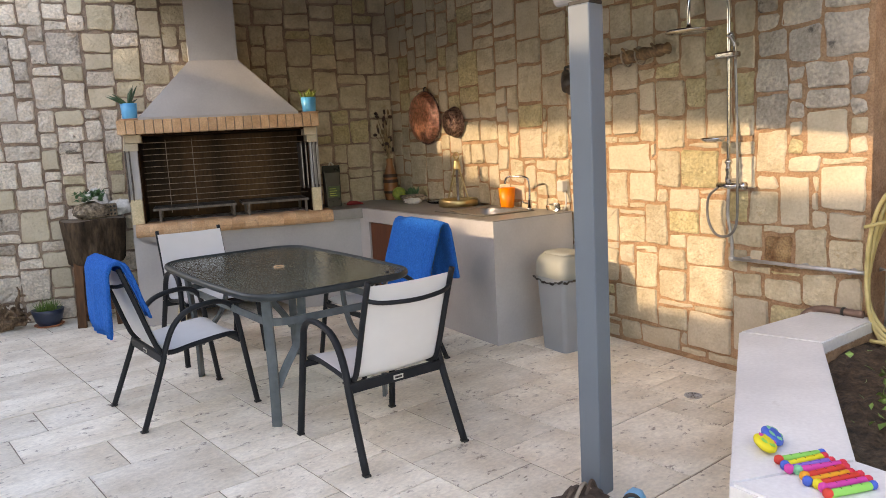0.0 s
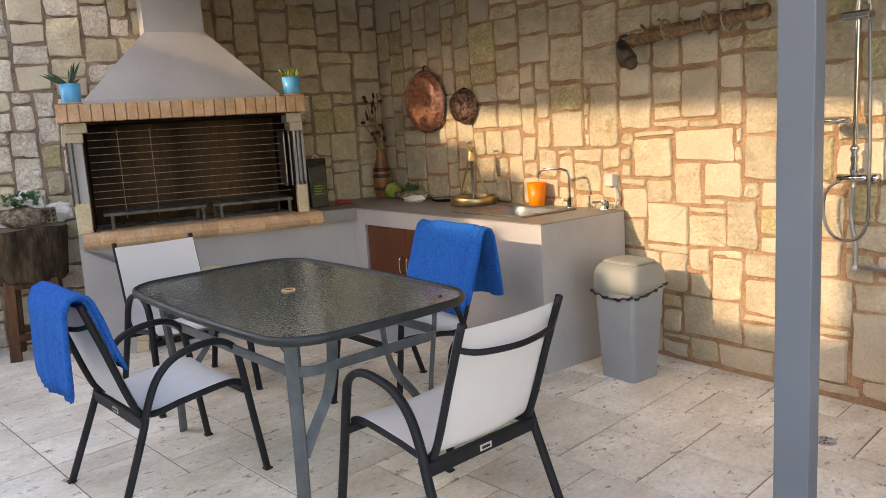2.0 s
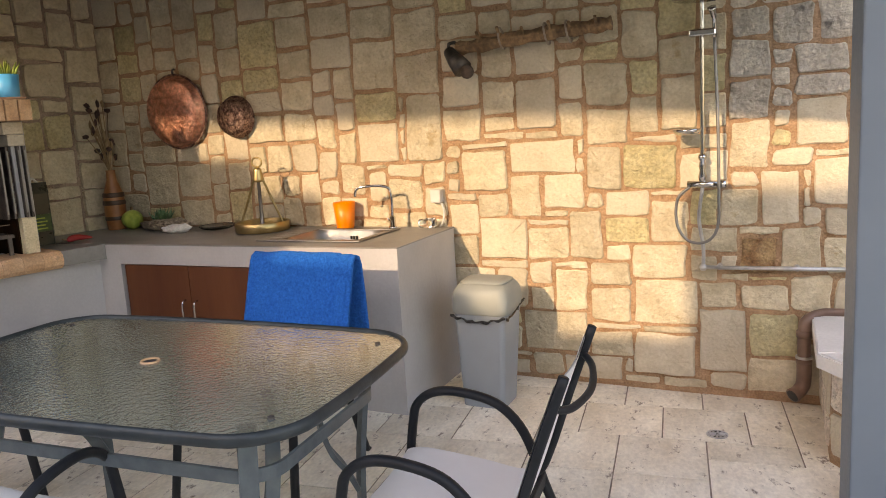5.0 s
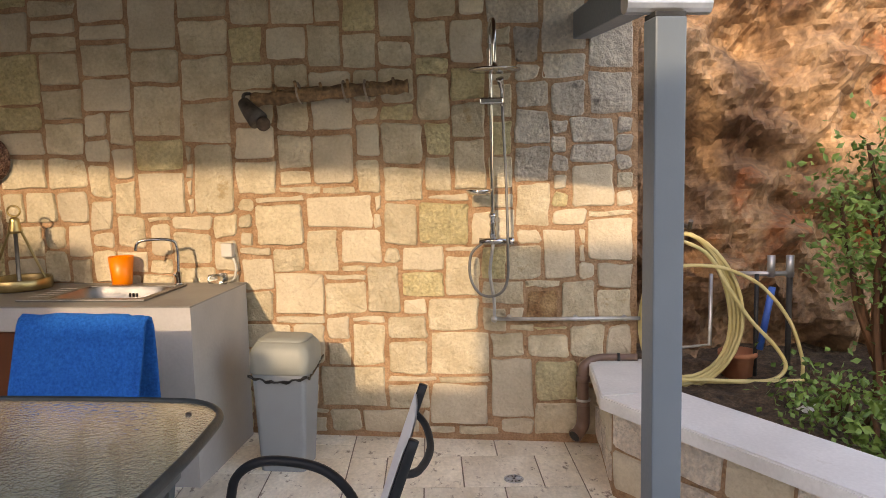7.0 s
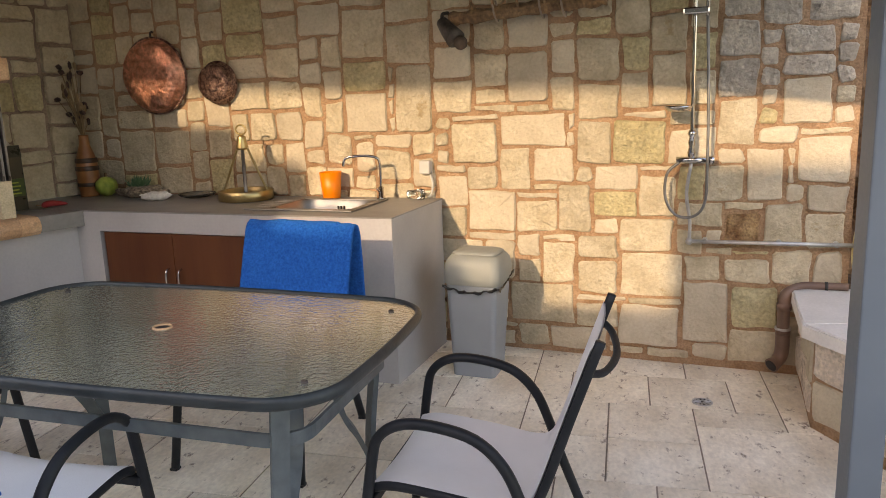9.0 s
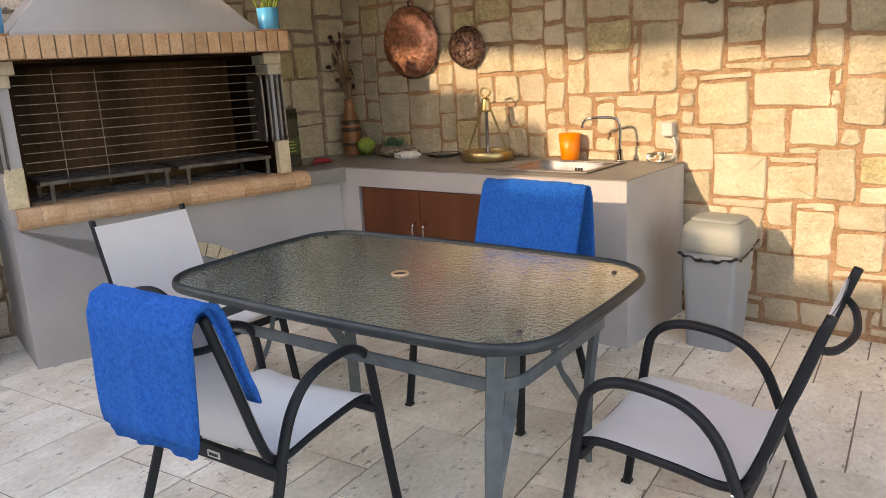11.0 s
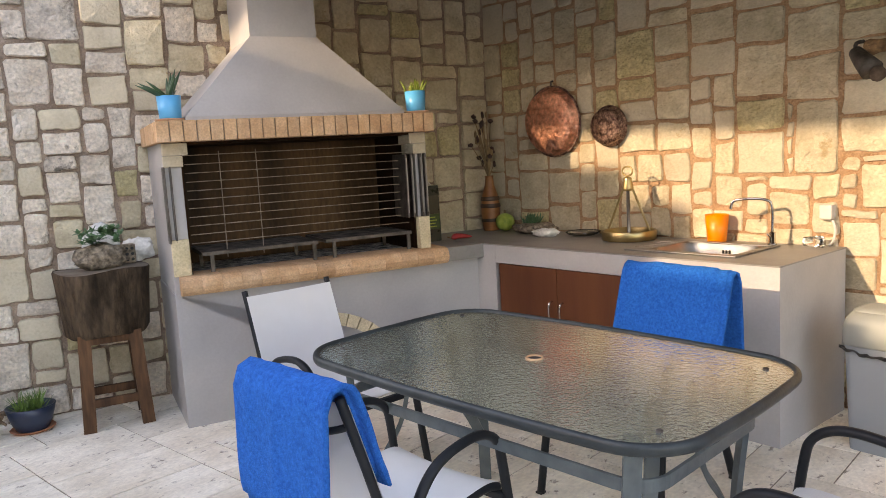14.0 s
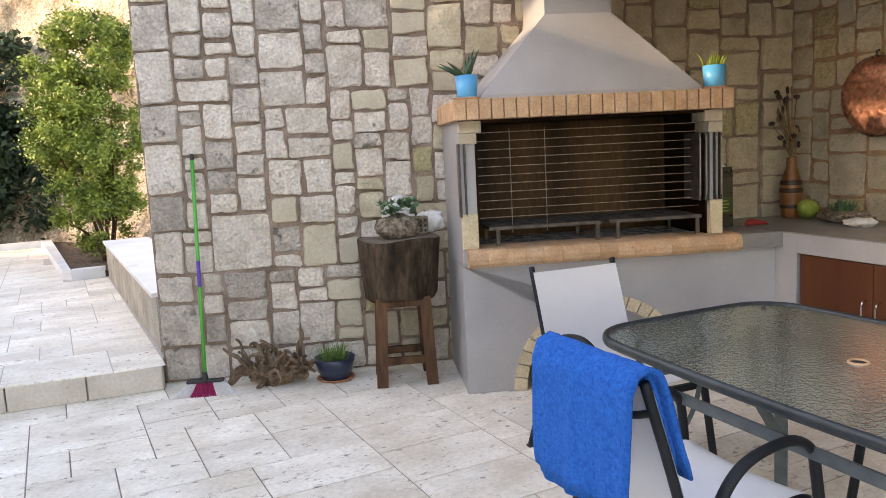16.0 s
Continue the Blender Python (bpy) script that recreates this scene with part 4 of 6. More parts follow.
for sx in (-1, 1):
    for sy in (-1, 1):
        x, y = 0.352 * sx, 0.605 * sy
        lg = part("leg", tube(B(), smooth_path([(x * 1.07, y * 1.06, TZ - 0.03), (x * 1.05, y * 1.04, 0.60), (x * 1.0, y * 1.0, 0.30), (x * 1.0, y * 0.99, 0.0)], 5), 0.026, 4, up=(sx, sy, 0), ry=0.010), TABLE_METAL, table)
        part("brace", tube(B(), smooth_path([(0.13 * sx, 0.555 * sy, TZ - 0.03), (0.14 * sx, 0.56 * sy, 0.58), (0.18 * sx, 0.57 * sy, 0.44), (0.26 * sx, 0.585 * sy, 0.33), (0.33 * sx, 0.595 * sy, 0.22)], 5), 0.022, 4, up=(sx, sy, 0), ry=0.009), TABLE_METAL, lg)
        part("fixing", lathe(B(), [(0.010, TZ - 0.010), (0.010, TZ - 0.003), (0.006, TZ - 0.001)], 10, (0.35 * sx, 0.705 * sy, 0)), IRON, table)


# ---- chairs ----
def sling(bm, prof, w, t=0.004):
    """A stretched cloth along a side profile, slightly sagging between its tubes."""
    rows = []
    for i, (y, z) in enumerate(prof):
        a, b = prof[max(i - 1, 0)], prof[min(i + 1, len(prof) - 1)]
        d = Vector((0, b[0] - a[0], b[1] - a[1])).normalized()
        nn = Vector((0, -d.z, d.y))
        row = []
        for j in range(9):
            u = j / 4 - 1
            row.append(Vector((u * w, y, z)) - nn * (0.0125 - 0.014 * (1 - u * u)))
        rows.append((row, nn))
    for s in (0, 1):
        g = [[bm.verts.new(p - nn * t * s) for p in row] for row, nn in rows]
        for i in range(len(g) - 1):
            for j in range(8):
                bm.faces.new((g[i][j], g[i][j + 1], g[i + 1][j + 1], g[i + 1][j]))


def chair_profile():
    return [(p.y, p.z) for p in smooth_path([(0, 0.275, 0.425), (0, 0.20, 0.440), (0, 0.0, 0.420), (0, -0.12, 0.402), (0, -0.185, 0.42), (0, -0.225, 0.50), (0, -0.290, 0.70), (0, -0.362, 0.912)], 5)]


def garden_chair():
    c = thing("garden_chair", pose(0, 0, 0), "stacking armchair of dark grey metal tube with white mesh sling", "chair", "chairs round the table")
    prof = chair_profile()
    for k in (-1, 1):
        part("side_rail", tube(B(), [(0.238 * k, y, z) for y, z in prof], 0.0145, 8), FRAME, c, smooth=True)
        x = 0.272 * k
        xs = 0.292 * k
        lp = smooth_path([(xs, 0.335, 0.0), (x * 1.03, 0.292, 0.30), (x, 0.262, 0.52), (x, 0.240, 0.600), (x, 0.178, 0.645), (x, 0.085, 0.652), (x, -0.035, 0.625), (x, -0.115, 0.555), (x, -0.165, 0.45), (x * 1.02, -0.205, 0.33), (xs, -0.335, 0.0)], 5)
        part("arm_and_leg", tube(B(), lp, 0.0155, 8, up=(1, 0, 0), ry=0.019), FRAME, c, smooth=True)
        for y in (0.335, -0.335):
            part("foot_cap", box(B(), xs - 0.0165, xs + 0.0165, y - 0.0185, y + 0.0185, 0.0, 0.010, 0.002), BLACK, c)
        part("bolt", lathe(B(), [(0.006, 0), (0.006, 0.006), (0.003, 0.008)], 8, (0, 0, 0)), CHROME, c).matrix_basis = pose(0.288 * k, -0.17, 0.41, 0, 90 * k, 0)
    bm = B()
    sling(bm, prof[1:-1], 0.243)
    part("sling", bm, SLING, c, "taut white mesh seat and back", smooth=True)
    part("back_bar", tube(B(), smooth_path([(-0.238, -0.332, 0.825), (-0.17, -0.370, 0.808), (0, -0.392, 0.800), (0.17, -0.370, 0.808), (0.238, -0.332, 0.825)], 5), 0.011, 8), FRAME, c, smooth=True)
    rb = part("rear_rail", box(B(), -0.275, 0.275, -0.200, -0.172, 0.355, 0.405, 0.005), FRAME, c)
    part("maker_plate", box(B(), -0.028, 0.028, -0.2035, -0.2005, 0.37, 0.392), WHITE, rb)
    part("maker_mark", box(B(), -0.02, 0.02, -0.2050, -0.2037, 0.376, 0.386), BLACK, rb)
    part("front_rail", box(B(), -0.275, 0.275, 0.255, 0.285, 0.385, 0.415, 0.005), FRAME, c)
    return c


POSES = [on_floor(-2.245, -3.875, 4.5), on_floor(-2.940, -2.662, -84), on_floor(-2.453, -1.558, -178), on_floor(-1.583, -2.675, 94.5)]
first = garden_chair()
first.matrix_world = POSES[0]
chairs = [first] + [copy_thing(first, m) for m in POSES[1:]]


def towel_sheet(back_z, front_z, half, seed, flare, shift=0.0, lift=0.0, crease=None):
    """A cloth over a chair's back: front fall, ridge and back fall, with soft folds."""
    prof = chair_profile()
    front = [(y + 0.024, z) for y, z in prof if z > front_z and y < -0.18]
    top = [(-0.348, 0.928), (-0.370, 0.938), (-0.394, 0.930)]
    tail = [(-0.410 - 0.012 * math.sin(t * 3), 0.916 - t) for t in [i * 0.03 for i in range(1, 46)] if 0.916 - t > back_z]
    line = front + top + tail
    bm = B()
    nx = 48
    layers = []
    for s in (0, 1):
        g = []
        for i, (y, z) in enumerate(line):
            a, b = line[max(i - 1, 0)], line[min(i + 1, len(line) - 1)]
            d = Vector((0, b[0] - a[0], b[1] - a[1])).normalized()
            nn = Vector((0, d.z, -d.y))
            back = i > len(front) + 1
            hang = max(0.0, 0.93 - z)
            row = []
            for j in range(nx + 1):
                u = j / nx * 2 - 1
                fold = (0.009 * math.sin(u * 4.4 + seed + 1.6 * hang) + 0.006 * math.sin(u * 9.0 + seed * 2 - 2.4 * hang) + 0.0025 * math.sin(u * 19 + seed + 5 * hang)) * min(1, hang * 2.6) * (1 if back else 0.25)
                x = u * half * (1 - 0.10 * min(1, hang * 1.6) * (1 if back else 0)) + shift
                sag = (0.010 * math.sin(u * 2.1 + seed) + 0.003 * math.sin(u * 5.5 + seed) + 0.014 * abs(u) ** 9) * min(1.0, hang * 2.4) * (1 if back else 0.4)
                lump = 0.006 * noise.noise(Vector((u * 3.5, y * 7, z * 7 + seed)))
                thick = (0.018 if crease is None or u > crease else 0.009) if s == 0 else 0.002
                if i in (0, len(line) - 1):
                    thick = 0.5 * thick + 0.005
                row.append(bm.verts.new(Vector((x, y - (fold if back else -0.2 * fold) - (flare * hang if back else 0), z + sag)) + nn * (lump + thick + lift)))
            g.append(row)
        layers.append(g)
    for g in layers:
        for i in range(len(line) - 1):
            for j in range(nx):
                bm.faces.new((g[i][j], g[i][j + 1], g[i + 1][j + 1], g[i + 1][j]))
    a, b = layers
    for i in range(len(line) - 1):
        for j in (0, nx):
            bm.faces.new((a[i][j], a[i + 1][j], b[i + 1][j], b[i][j]))
    for i in (0, len(line) - 1):
        for j in range(nx):
            bm.faces.new((a[i][j], a[i][j + 1], b[i][j + 1], b[i][j]))
    return bm


def towel(m, label, back_z, front_z, half, seed, flare, side, crease=None):
    t = part("towel", towel_sheet(back_z, front_z, half, seed, flare, 0.0, 0.006, crease), TOWEL, smooth=True)
    t.matrix_world = m
    tagged(t, label, "towel", "blue towels")
    part("under_layer", towel_sheet(back_z - 0.02, front_z + 0.04, half * 0.93, seed + 0.5, flare * 0.8, side, -0.006), TOWEL, t, smooth=True)
    return t


towel(POSES[1] @ pose(0.045, 0, 0), "bright blue terry towel hung over the chair beside the stool", 0.53, 0.60, 0.222, 1.0, 0.02, -0.012)
t2 = towel(POSES[3], "bright blue terry towel folded over the chair by the sink counter", 0.52, 0.47, 0.262, 2.2, 0.22, -0.040, -0.76)
part("tag", box(B(), -0.215, -0.195, -0.53, -0.527, 0.60, 0.64), WHITE, t2, "small white care tag")

# ---- bin ----
rubbish = thing("rubbish_bin", on_floor(-0.435, -3.285), "grey plastic swing-lid bin with a black liner", "bin")


def taper(bm, h0, h1, z0, z1, bev=0.03):
    rings = []
    for (hx, hy), z in ((h0, z0), (h1, z1)):
        ring = []
        for sx, sy, a0 in ((1, 1, 0), (-1, 1, 90), (-1, -1, 180), (1, -1, 270)):
            for i in range(5):
                a = radians(a0 + 22.5 * i)
                ring.append(bm.verts.new((sx * (hx - bev) + bev * math.cos(a), sy * (hy - bev) + bev * math.sin(a), z)))
        rings.append(ring)
    a, b = rings
    for j in range(20):
        bm.faces.new((a[j], a[(j + 1) % 20], b[(j + 1) % 20], b[j]))
    bm.faces.new(list(reversed(a))), bm.faces.new(b)
    return bm


part("body", taper(B(), (0.115, 0.12), (0.145, 0.145), 0.0, 0.54), BIN, rubbish, smooth=False)


def rounded_cap(bm, levels, bev):
    """A soft-cornered cap through rings of (half width, half depth, height)."""
    rings = []
    for hx, hy, z in levels:
        b = min(bev, hx * 0.6)
        rings.append([bm.verts.new((sx * (hx - b) + b * math.cos(a), sy * (hy - b) + b * math.sin(a), z)) for sx, sy, a0 in ((1, 1, 0), (-1, 1, 90), (-1, -1, 180), (1, -1, 270)) for a in [radians(a0 + 18 * k) for k in range(6)]])
    n = len(rings[0])
    for a, b in zip(rings, rings[1:]):
        for k in range(n):
            bm.faces.new((a[k], a[(k + 1) % n], b[(k + 1) % n], b[k]))
    bm.faces.new(list(reversed(rings[0]))), bm.faces.new(rings[-1])
    return bm


part("lid", rounded_cap(B(), [(0.150, 0.153, 0.525), (0.156, 0.159, 0.530), (0.156, 0.159, 0.59), (0.153, 0.156, 0.625), (0.144, 0.148, 0.653), (0.128, 0.134, 0.674), (0.108, 0.118, 0.686)], 0.05), BIN_LID, rubbish, "pale grey swing lid", smooth=True)
part("flap", rounded_cap(B(), [(0.106, 0.128, 0.684), (0.104, 0.126, 0.690), (0.085, 0.110, 0.699), (0.05, 0.085, 0.703)], 0.04), BIN_LID, rubbish, smooth=True)
bm = B()
edge_l = [(-0.158 + 0.004 * math.sin(i * 2.1), -0.155 + 0.0155 * i, 0.522 - 0.03 * math.sin(math.pi * i / 20) + 0.004 * math.sin(i * 1.7)) for i in range(21)]
edge_r = [(-0.155 + 0.0155 * i, -0.160 + 0.004 * math.sin(i * 1.9), 0.512 + 0.055 * (i / 20) ** 2 + 0.004 * math.sin(i * 2.3)) for i in range(20)]
for line in (edge_l, edge_r):
    tube(bm, line, [0.004 + 0.0015 * math.sin(i * 2.7) for i in range(len(line))], 6)
    lo = [(x, y, z - 0.010 - 0.005 * math.sin(i * 1.1)) for i, (x, y, z) in enumerate(line)]
    a = [bm.verts.new(p) for p in line]
    b = [bm.verts.new(p) for p in lo]
    for i in range(len(a) - 1):
        bm.faces.new((a[i], a[i + 1], b[i + 1], b[i]))
part("liner", bm, DARK_BAG, rubbish, "crumpled black bin liner edge", smooth=True)

# ---- floor drain ----
dr = thing("floor_drain", on_floor(-0.545, -4.485, 0, 0.001), "round metal floor drain grate", "drain")
part("rim", lathe(B(), [(0.050, 0.0), (0.050, 0.005), (0.043, 0.006), (0.043, 0.0)], 24, cap=False), GALV, dr)
part("plate", lathe(B(), [(0.043, 0.0005), (0.043, 0.002)], 24), BLACK, dr)
for i in range(10):
    a = math.pi * 2 * i / 10
    part("slat", tube(B(), [(0.010 * math.cos(a), 0.010 * math.sin(a), 0.003), (0.043 * math.cos(a), 0.043 * math.sin(a), 0.003)], 0.0038, 4), GALV, dr)

# ---- shower ----
sh = thing("shower", pose(-0.09, -4.38, 0), "chrome outdoor shower column with rain head fixed to the stone wall", "shower")
part("riser", tube(B(), smooth_path([(0, 0, 1.13), (0, 0, 1.9), (0, 0, 2.16), (-0.02, 0, 2.22), (-0.08, 0, 2.26), (-0.26, -0.02, 2.27), (-0.35, -0.03, 2.24), (-0.385, -0.034, 2.17), (-0.385, -0.034, 2.03)], 5), 0.011, 10), CHROME, sh, smooth=True)
part("rain_head", lathe(B(), [(0.012, 0.03), (0.02, 0.014), (0.125, 0.006), (0.128, 0.0), (0.124, -0.004), (0.0, -0.004)], 32, (-0.385, -0.034, 2.005), cap=False), CHROME, sh, smooth=True)
part("mixer", tube(B(), [(0, 0.075, 1.13), (0, -0.085, 1.13)], 0.019, 12), CHROME, sh, smooth=True)
part("knob", tube(B(), [(0, -0.085, 1.13), (0, -0.115, 1.13)], 0.024, 10), CHROME, sh, smooth=True)
part("valve", lathe(B(), [(0.014, 1.14), (0.022, 1.17), (0.014, 1.2), (0.02, 1.225), (0.013, 1.25), (0.024, 1.27), (0.013, 1.29)], 14), CHROME, sh, smooth=True)
for z in (1.95, 1.16):
    part("wall_bracket", tube(B(), [(0.0, 0, z), (0.088, 0, z)], 0.012, 8), CHROME, sh)
part("slider", box(B(), -0.05, 0.02, -0.07, 0.06, 1.87, 1.905, 0.008), CHROME, sh)
part("hand_shower", tube(B(), smooth_path([(-0.02, -0.06, 1.86), (-0.03, -0.06, 1.95), (-0.06, -0.05, 2.0)], 4), [0.011] * 5 + [0.014, 0.017, 0.02, 0.022], 10), CHROME, sh, smooth=True)
part("soap_dish", lathe(B(), [(0.0, 0.0), (0.05, 0.004), (0.068, 0.02), (0.072, 0.032), (0.066, 0.03), (0.0, 0.012)], 20, (-0.05, 0.07, 1.385), cap=False), CHROME, sh, smooth=True)
part("hose", tube(B(), smooth_path([(-0.02, 0.06, 1.12), (-0.03, 0.12, 1.06), (-0.03, 0.125, 0.93), (-0.03, 0.07, 0.84), (-0.03, -0.02, 0.835), (-0.03, -0.075, 0.91), (-0.03, -0.082, 1.1), (-0.025, -0.075, 1.5), (-0.02, -0.06, 1.86)], 6), 0.008, 8), STEEL, sh, "flexible metal shower hose", smooth=True)
part("supply", tube(B(), smooth_path([(0, 0.0, 1.11), (0.02, 0.02, 0.95), (0.03, 0.0, 0.80), (0.03, 0.0, 0.69)], 4), 0.010, 8), GALV, sh, smooth=True)
pipe = thing("water_pipe", pose(-0.06, -4.38, 0.688), "thin galvanised water pipe clipped along the stone wall", "pipe")
part("run", tube(B(), [(0, 0, 0), (0, -0.80, 0.004)], 0.011, 10), GALV, pipe, smooth=True)
part("elbow", ball(B(), (0, 0, 0), 0.02), GALV, pipe, smooth=True)
for y in (-0.08, -0.45, -0.72):
    part("clip", tube(B(), [(-0.004, y, 0.002), (0.06, y, 0.002)], 0.014, 8), GALV, pipe)
dp = thing("drain_pipe", pose(-0.085, -4.868, floor_z(-4.868)), "short brown plastic drain pipe at the wall foot", "pipe")
part("pipe", tube(B(), smooth_path([(0.04, -0.30, 0.512), (0.04, -0.16, 0.512), (0.03, -0.07, 0.508), (0.008, -0.012, 0.47), (0, 0, 0.41), (0, 0, 0.24)], 5), [0.020] * 11 + [0.022, 0.024, 0.026, 0.028, 0.030] + [0.032] * 10, 14), BROWN_PVC, dp, smooth=True)
part("elbow", tube(B(), smooth_path([(0, 0, 0.27), (0, 0, 0.15), (-0.012, 0.02, 0.105), (-0.045, 0.05, 0.085)], 5), [0.036] * 13 + [0.038, 0.040, 0.040], 14), BROWN_PVC, dp, smooth=True)
part("mouth", tube(B(), [(-0.0452, 0.0502, 0.0849), (-0.0472, 0.0522, 0.0837)], 0.032, 14), BLACK, dp)
for z in (0.25, 0.385):
    part("collar", tube(B(), [(0, 0, z), (0, 0, z + 0.035)], 0.038, 14), BROWN_PVC, dp, smooth=True)
part("clamp", tube(B(), [(0, 0, 0.275), (0, 0, 0.287)], 0.041, 16), GALV, dp, "galvanised pipe clamp", smooth=True)
part("clamp", tube(B(), [(0.04, -0.19, 0.512), (0.04, -0.205, 0.512)], 0.0235, 16), BLACK, dp, "dark hose clamp", smooth=True)

# ---- log rack with lamp ----
log = thing("log_rack", pose(-0.085, -3.05, 1.955), "old log rail with pegs and rope loops on the stone wall", "rack")
part("log", tube(B(), smooth_path([(0, 0.0, -0.02), (0.0, -0.2, -0.01), (0.01, -0.5, 0.015), (0.0, -0.72, 0.02), (0.0, -0.88, 0.03)], 5), [0.037 + 0.007 * math.sin(i * 1.9) for i in range(21)], 10), LOG, log, smooth=True)
for i, y in enumerate((-0.14, -0.26, -0.40, -0.55, -0.66, -0.80)):
    part("peg", tube(B(), [(0, y, 0.01), (-0.075, y - 0.01, 0.05 + 0.015 * (i % 2))], 0.009, 6), LOG, log)
for y in (-0.27, -0.53, -0.65):
    part("rope_loop", tube(B(), [(0.052 * math.cos(a), y + 0.01 * math.sin(a), 0.01 + 0.058 * math.sin(a)) for a in [2 * math.pi * i / 14 for i in range(14)]], 0.006, 6, closed=True), BAG_LIGHT, log)
spot = thing("wall_spotlight", pose(-0.13, -3.06, 1.87), "small dark metal spotlight on the log", "lamp")
part("shade", tube(B(), [(0.02, 0.05, 0.05), (-0.02, 0.0, 0.0), (-0.05, -0.055, -0.055)], [0.034, 0.046, 0.056], 16), IRON, spot, smooth=True)
part("arm", tube(B(), smooth_path([(0.04, 0.02, 0.1), (0.0, 0.04, 0.09), (0.02, 0.05, 0.05)], 4), 0.010, 8), IRON, spot)
part("bulb", ball(B(), (-0.06, -0.085, -0.075), 0.04), BAG, spot, smooth=True)

# ---- socket on the wall ----
so = thing("socket_box", pose(-0.03, -2.845, 1.085), "white weatherproof socket box on the stone wall", "socket")
part("box", box(B(), -0.035, 0.03, -0.034, 0.034, -0.035, 0.045, 0.008), WHITE, so)
part("cable", tube(B(), smooth_path([(-0.01, -0.03, -0.04), (-0.012, -0.045, -0.09), (-0.01, -0.035, -0.15), (-0.01, -0.01, -0.18)], 5), 0.007, 8), WHITE, so, smooth=True)

# ---- things in the counter's corner ----
va = thing("floor_vase", pose(-0.155, -0.315, 0.90), "tall turned brown vase with dark bands holding dried stalks", "vase")
part("body", lathe(B(), [(0.062, 0.0), (0.064, 0.01), (0.074, 0.10), (0.076, 0.20), (0.062, 0.28), (0.036, 0.36), (0.032, 0.42), (0.036, 0.43), (0.028, 0.42)], 24), VASE, va, smooth=True)
for z, r in ((0.07, 0.0725), (0.18, 0.077), (0.235, 0.073)):
    part("band", lathe(B(), [(r, z), (r + 0.003, z + 0.008), (r + 0.001, z + 0.028), (r - 0.004, z + 0.034)], 24, cap=False), VASE_DARK, va, smooth=True)
rng = random.Random(11)
for i in range(26):
    a, r = rng.uniform(0, 6.28), rng.uniform(0.04, 0.15)
    h = rng.uniform(0.52, 0.92)
    tip = (-0.05 * abs(math.cos(a)) + r * math.cos(a) * 0.6, r * math.sin(a), h)
    st = part("stalk", tube(B(), smooth_path([(0, 0, 0.40), (tip[0] * 0.4, tip[1] * 0.4, 0.40 + (h - 0.40) * 0.5), tip], 3), 0.003, 5), DRY, va)
    if i % 3 == 0:
        part("seed_head", ball(B(), tip, 0.024, 0.4, (1, 1, 0.8), 1), DARK_HEAD, st)
    else:
        part("seed_head", ball(B(), tip, 0.012, 0.5, (1, 1, 2.6), 1), DRY if i % 2 else DARK_HEAD, st)
sq = thing("squash", pose(-0.14, -0.455, 0.90), "round mottled green squash on the counter", "squash")
bm = B()
q = bmesh.ops.create_uvsphere(bm, u_segments=28, v_segments=14, radius=0.072)
for v in q["verts"]:
    a = math.atan2(v.co.y, v.co.x)
    k = 1 + 0.05 * math.cos(8 * a)
    v.co = Vector((v.co.x * k, v.co.y * k, v.co.z * 0.95 + 0.068))
part("fruit", bm, SQUASH, sq, smooth=True)
part("stem", tube(B(), [(0, 0, 0.13), (0.008, 0.004, 0.16)], 0.009, 6), DRY, sq)
rk = thing("rock_planter", pose(-0.17, -0.80, 0.90), "flat hollowed rock planted with a small succulent", "planter")
part("rock", ball(B(), (0, 0, 0.035), 0.19, 0.35, (0.55, 1.0, 0.24), 3), TUFA, rk, smooth=True)
bm = B()
rng = random.Random(3)
for i in range(90):
    a = rng.uniform(0, 6.28)
    el = rng.uniform(0.3, 1.4)
    leaf(bm, (rng.uniform(-0.03, 0.03), rng.uniform(-0.03, 0.09), 0.06), (math.cos(a) * math.cos(el), math.sin(a) * math.cos(el), math.sin(el)), (0, 0, 1), rng.uniform(0.06, 0.11), 0.02)
part("succulent", bm, SUCCULENT, rk)
ws = part("white_rock", ball(B(), (0, 0, 0.028), 0.10, 0.4, (0.45, 0.95, 0.30), 3), WHITE_STONE, smooth=True)
ws.matrix_world = pose(-0.32, -1.035, 0.90, 0, 0, 20)
tagged(ws, "rough elongated white stone lying on the counter", "stone")
gd = thing("glass_dish", pose(-0.15, -1.235, 0.90), "shallow clear glass dish on the counter", "dish")
part("dish", lathe(B(), [(0.06, 0.0), (0.11, 0.012), (0.125, 0.03), (0.121, 0.03), (0.105, 0.016), (0.0, 0.008)], 24, cap=False), GLASS_CLEAR, gd, smooth=True)
gd2 = thing("drinking_glass", pose(-0.10, -2.80, 0.90), "small clear glass tumbler lying by the sink", "glass")
part("tumbler", tube(B(), [(0, 0.05, 0.03), (0, -0.05, 0.034)], [0.026, 0.033], 16), GLASS_CLEAR, gd2, smooth=True)
pk = thing("charcoal_packet", BACK @ pose(-0.78, -0.42, 0.90, 0, 0, 8), "dark printed charcoal packet standing beside the barbecue", "packet")
bm = taper(B(), (0.075, 0.05), (0.085, 0.03), 0.0, 0.33, 0.015)
taper(bm, (0.085, 0.03), (0.09, 0.008), 0.33, 0.40, 0.006)
part("bag", bm, PACK, pk)
part("label", box(B(), -0.06, 0.06, -0.0545, -0.050, 0.09, 0.20, 0.001), PACK_LABEL, pk)
for i in range(4):
    part("text_bar", box(B(), -0.045, 0.03 - 0.012 * (i % 2), -0.0575, -0.0550, 0.105 + 0.022 * i, 0.113 + 0.022 * i), SQUASH, pk)
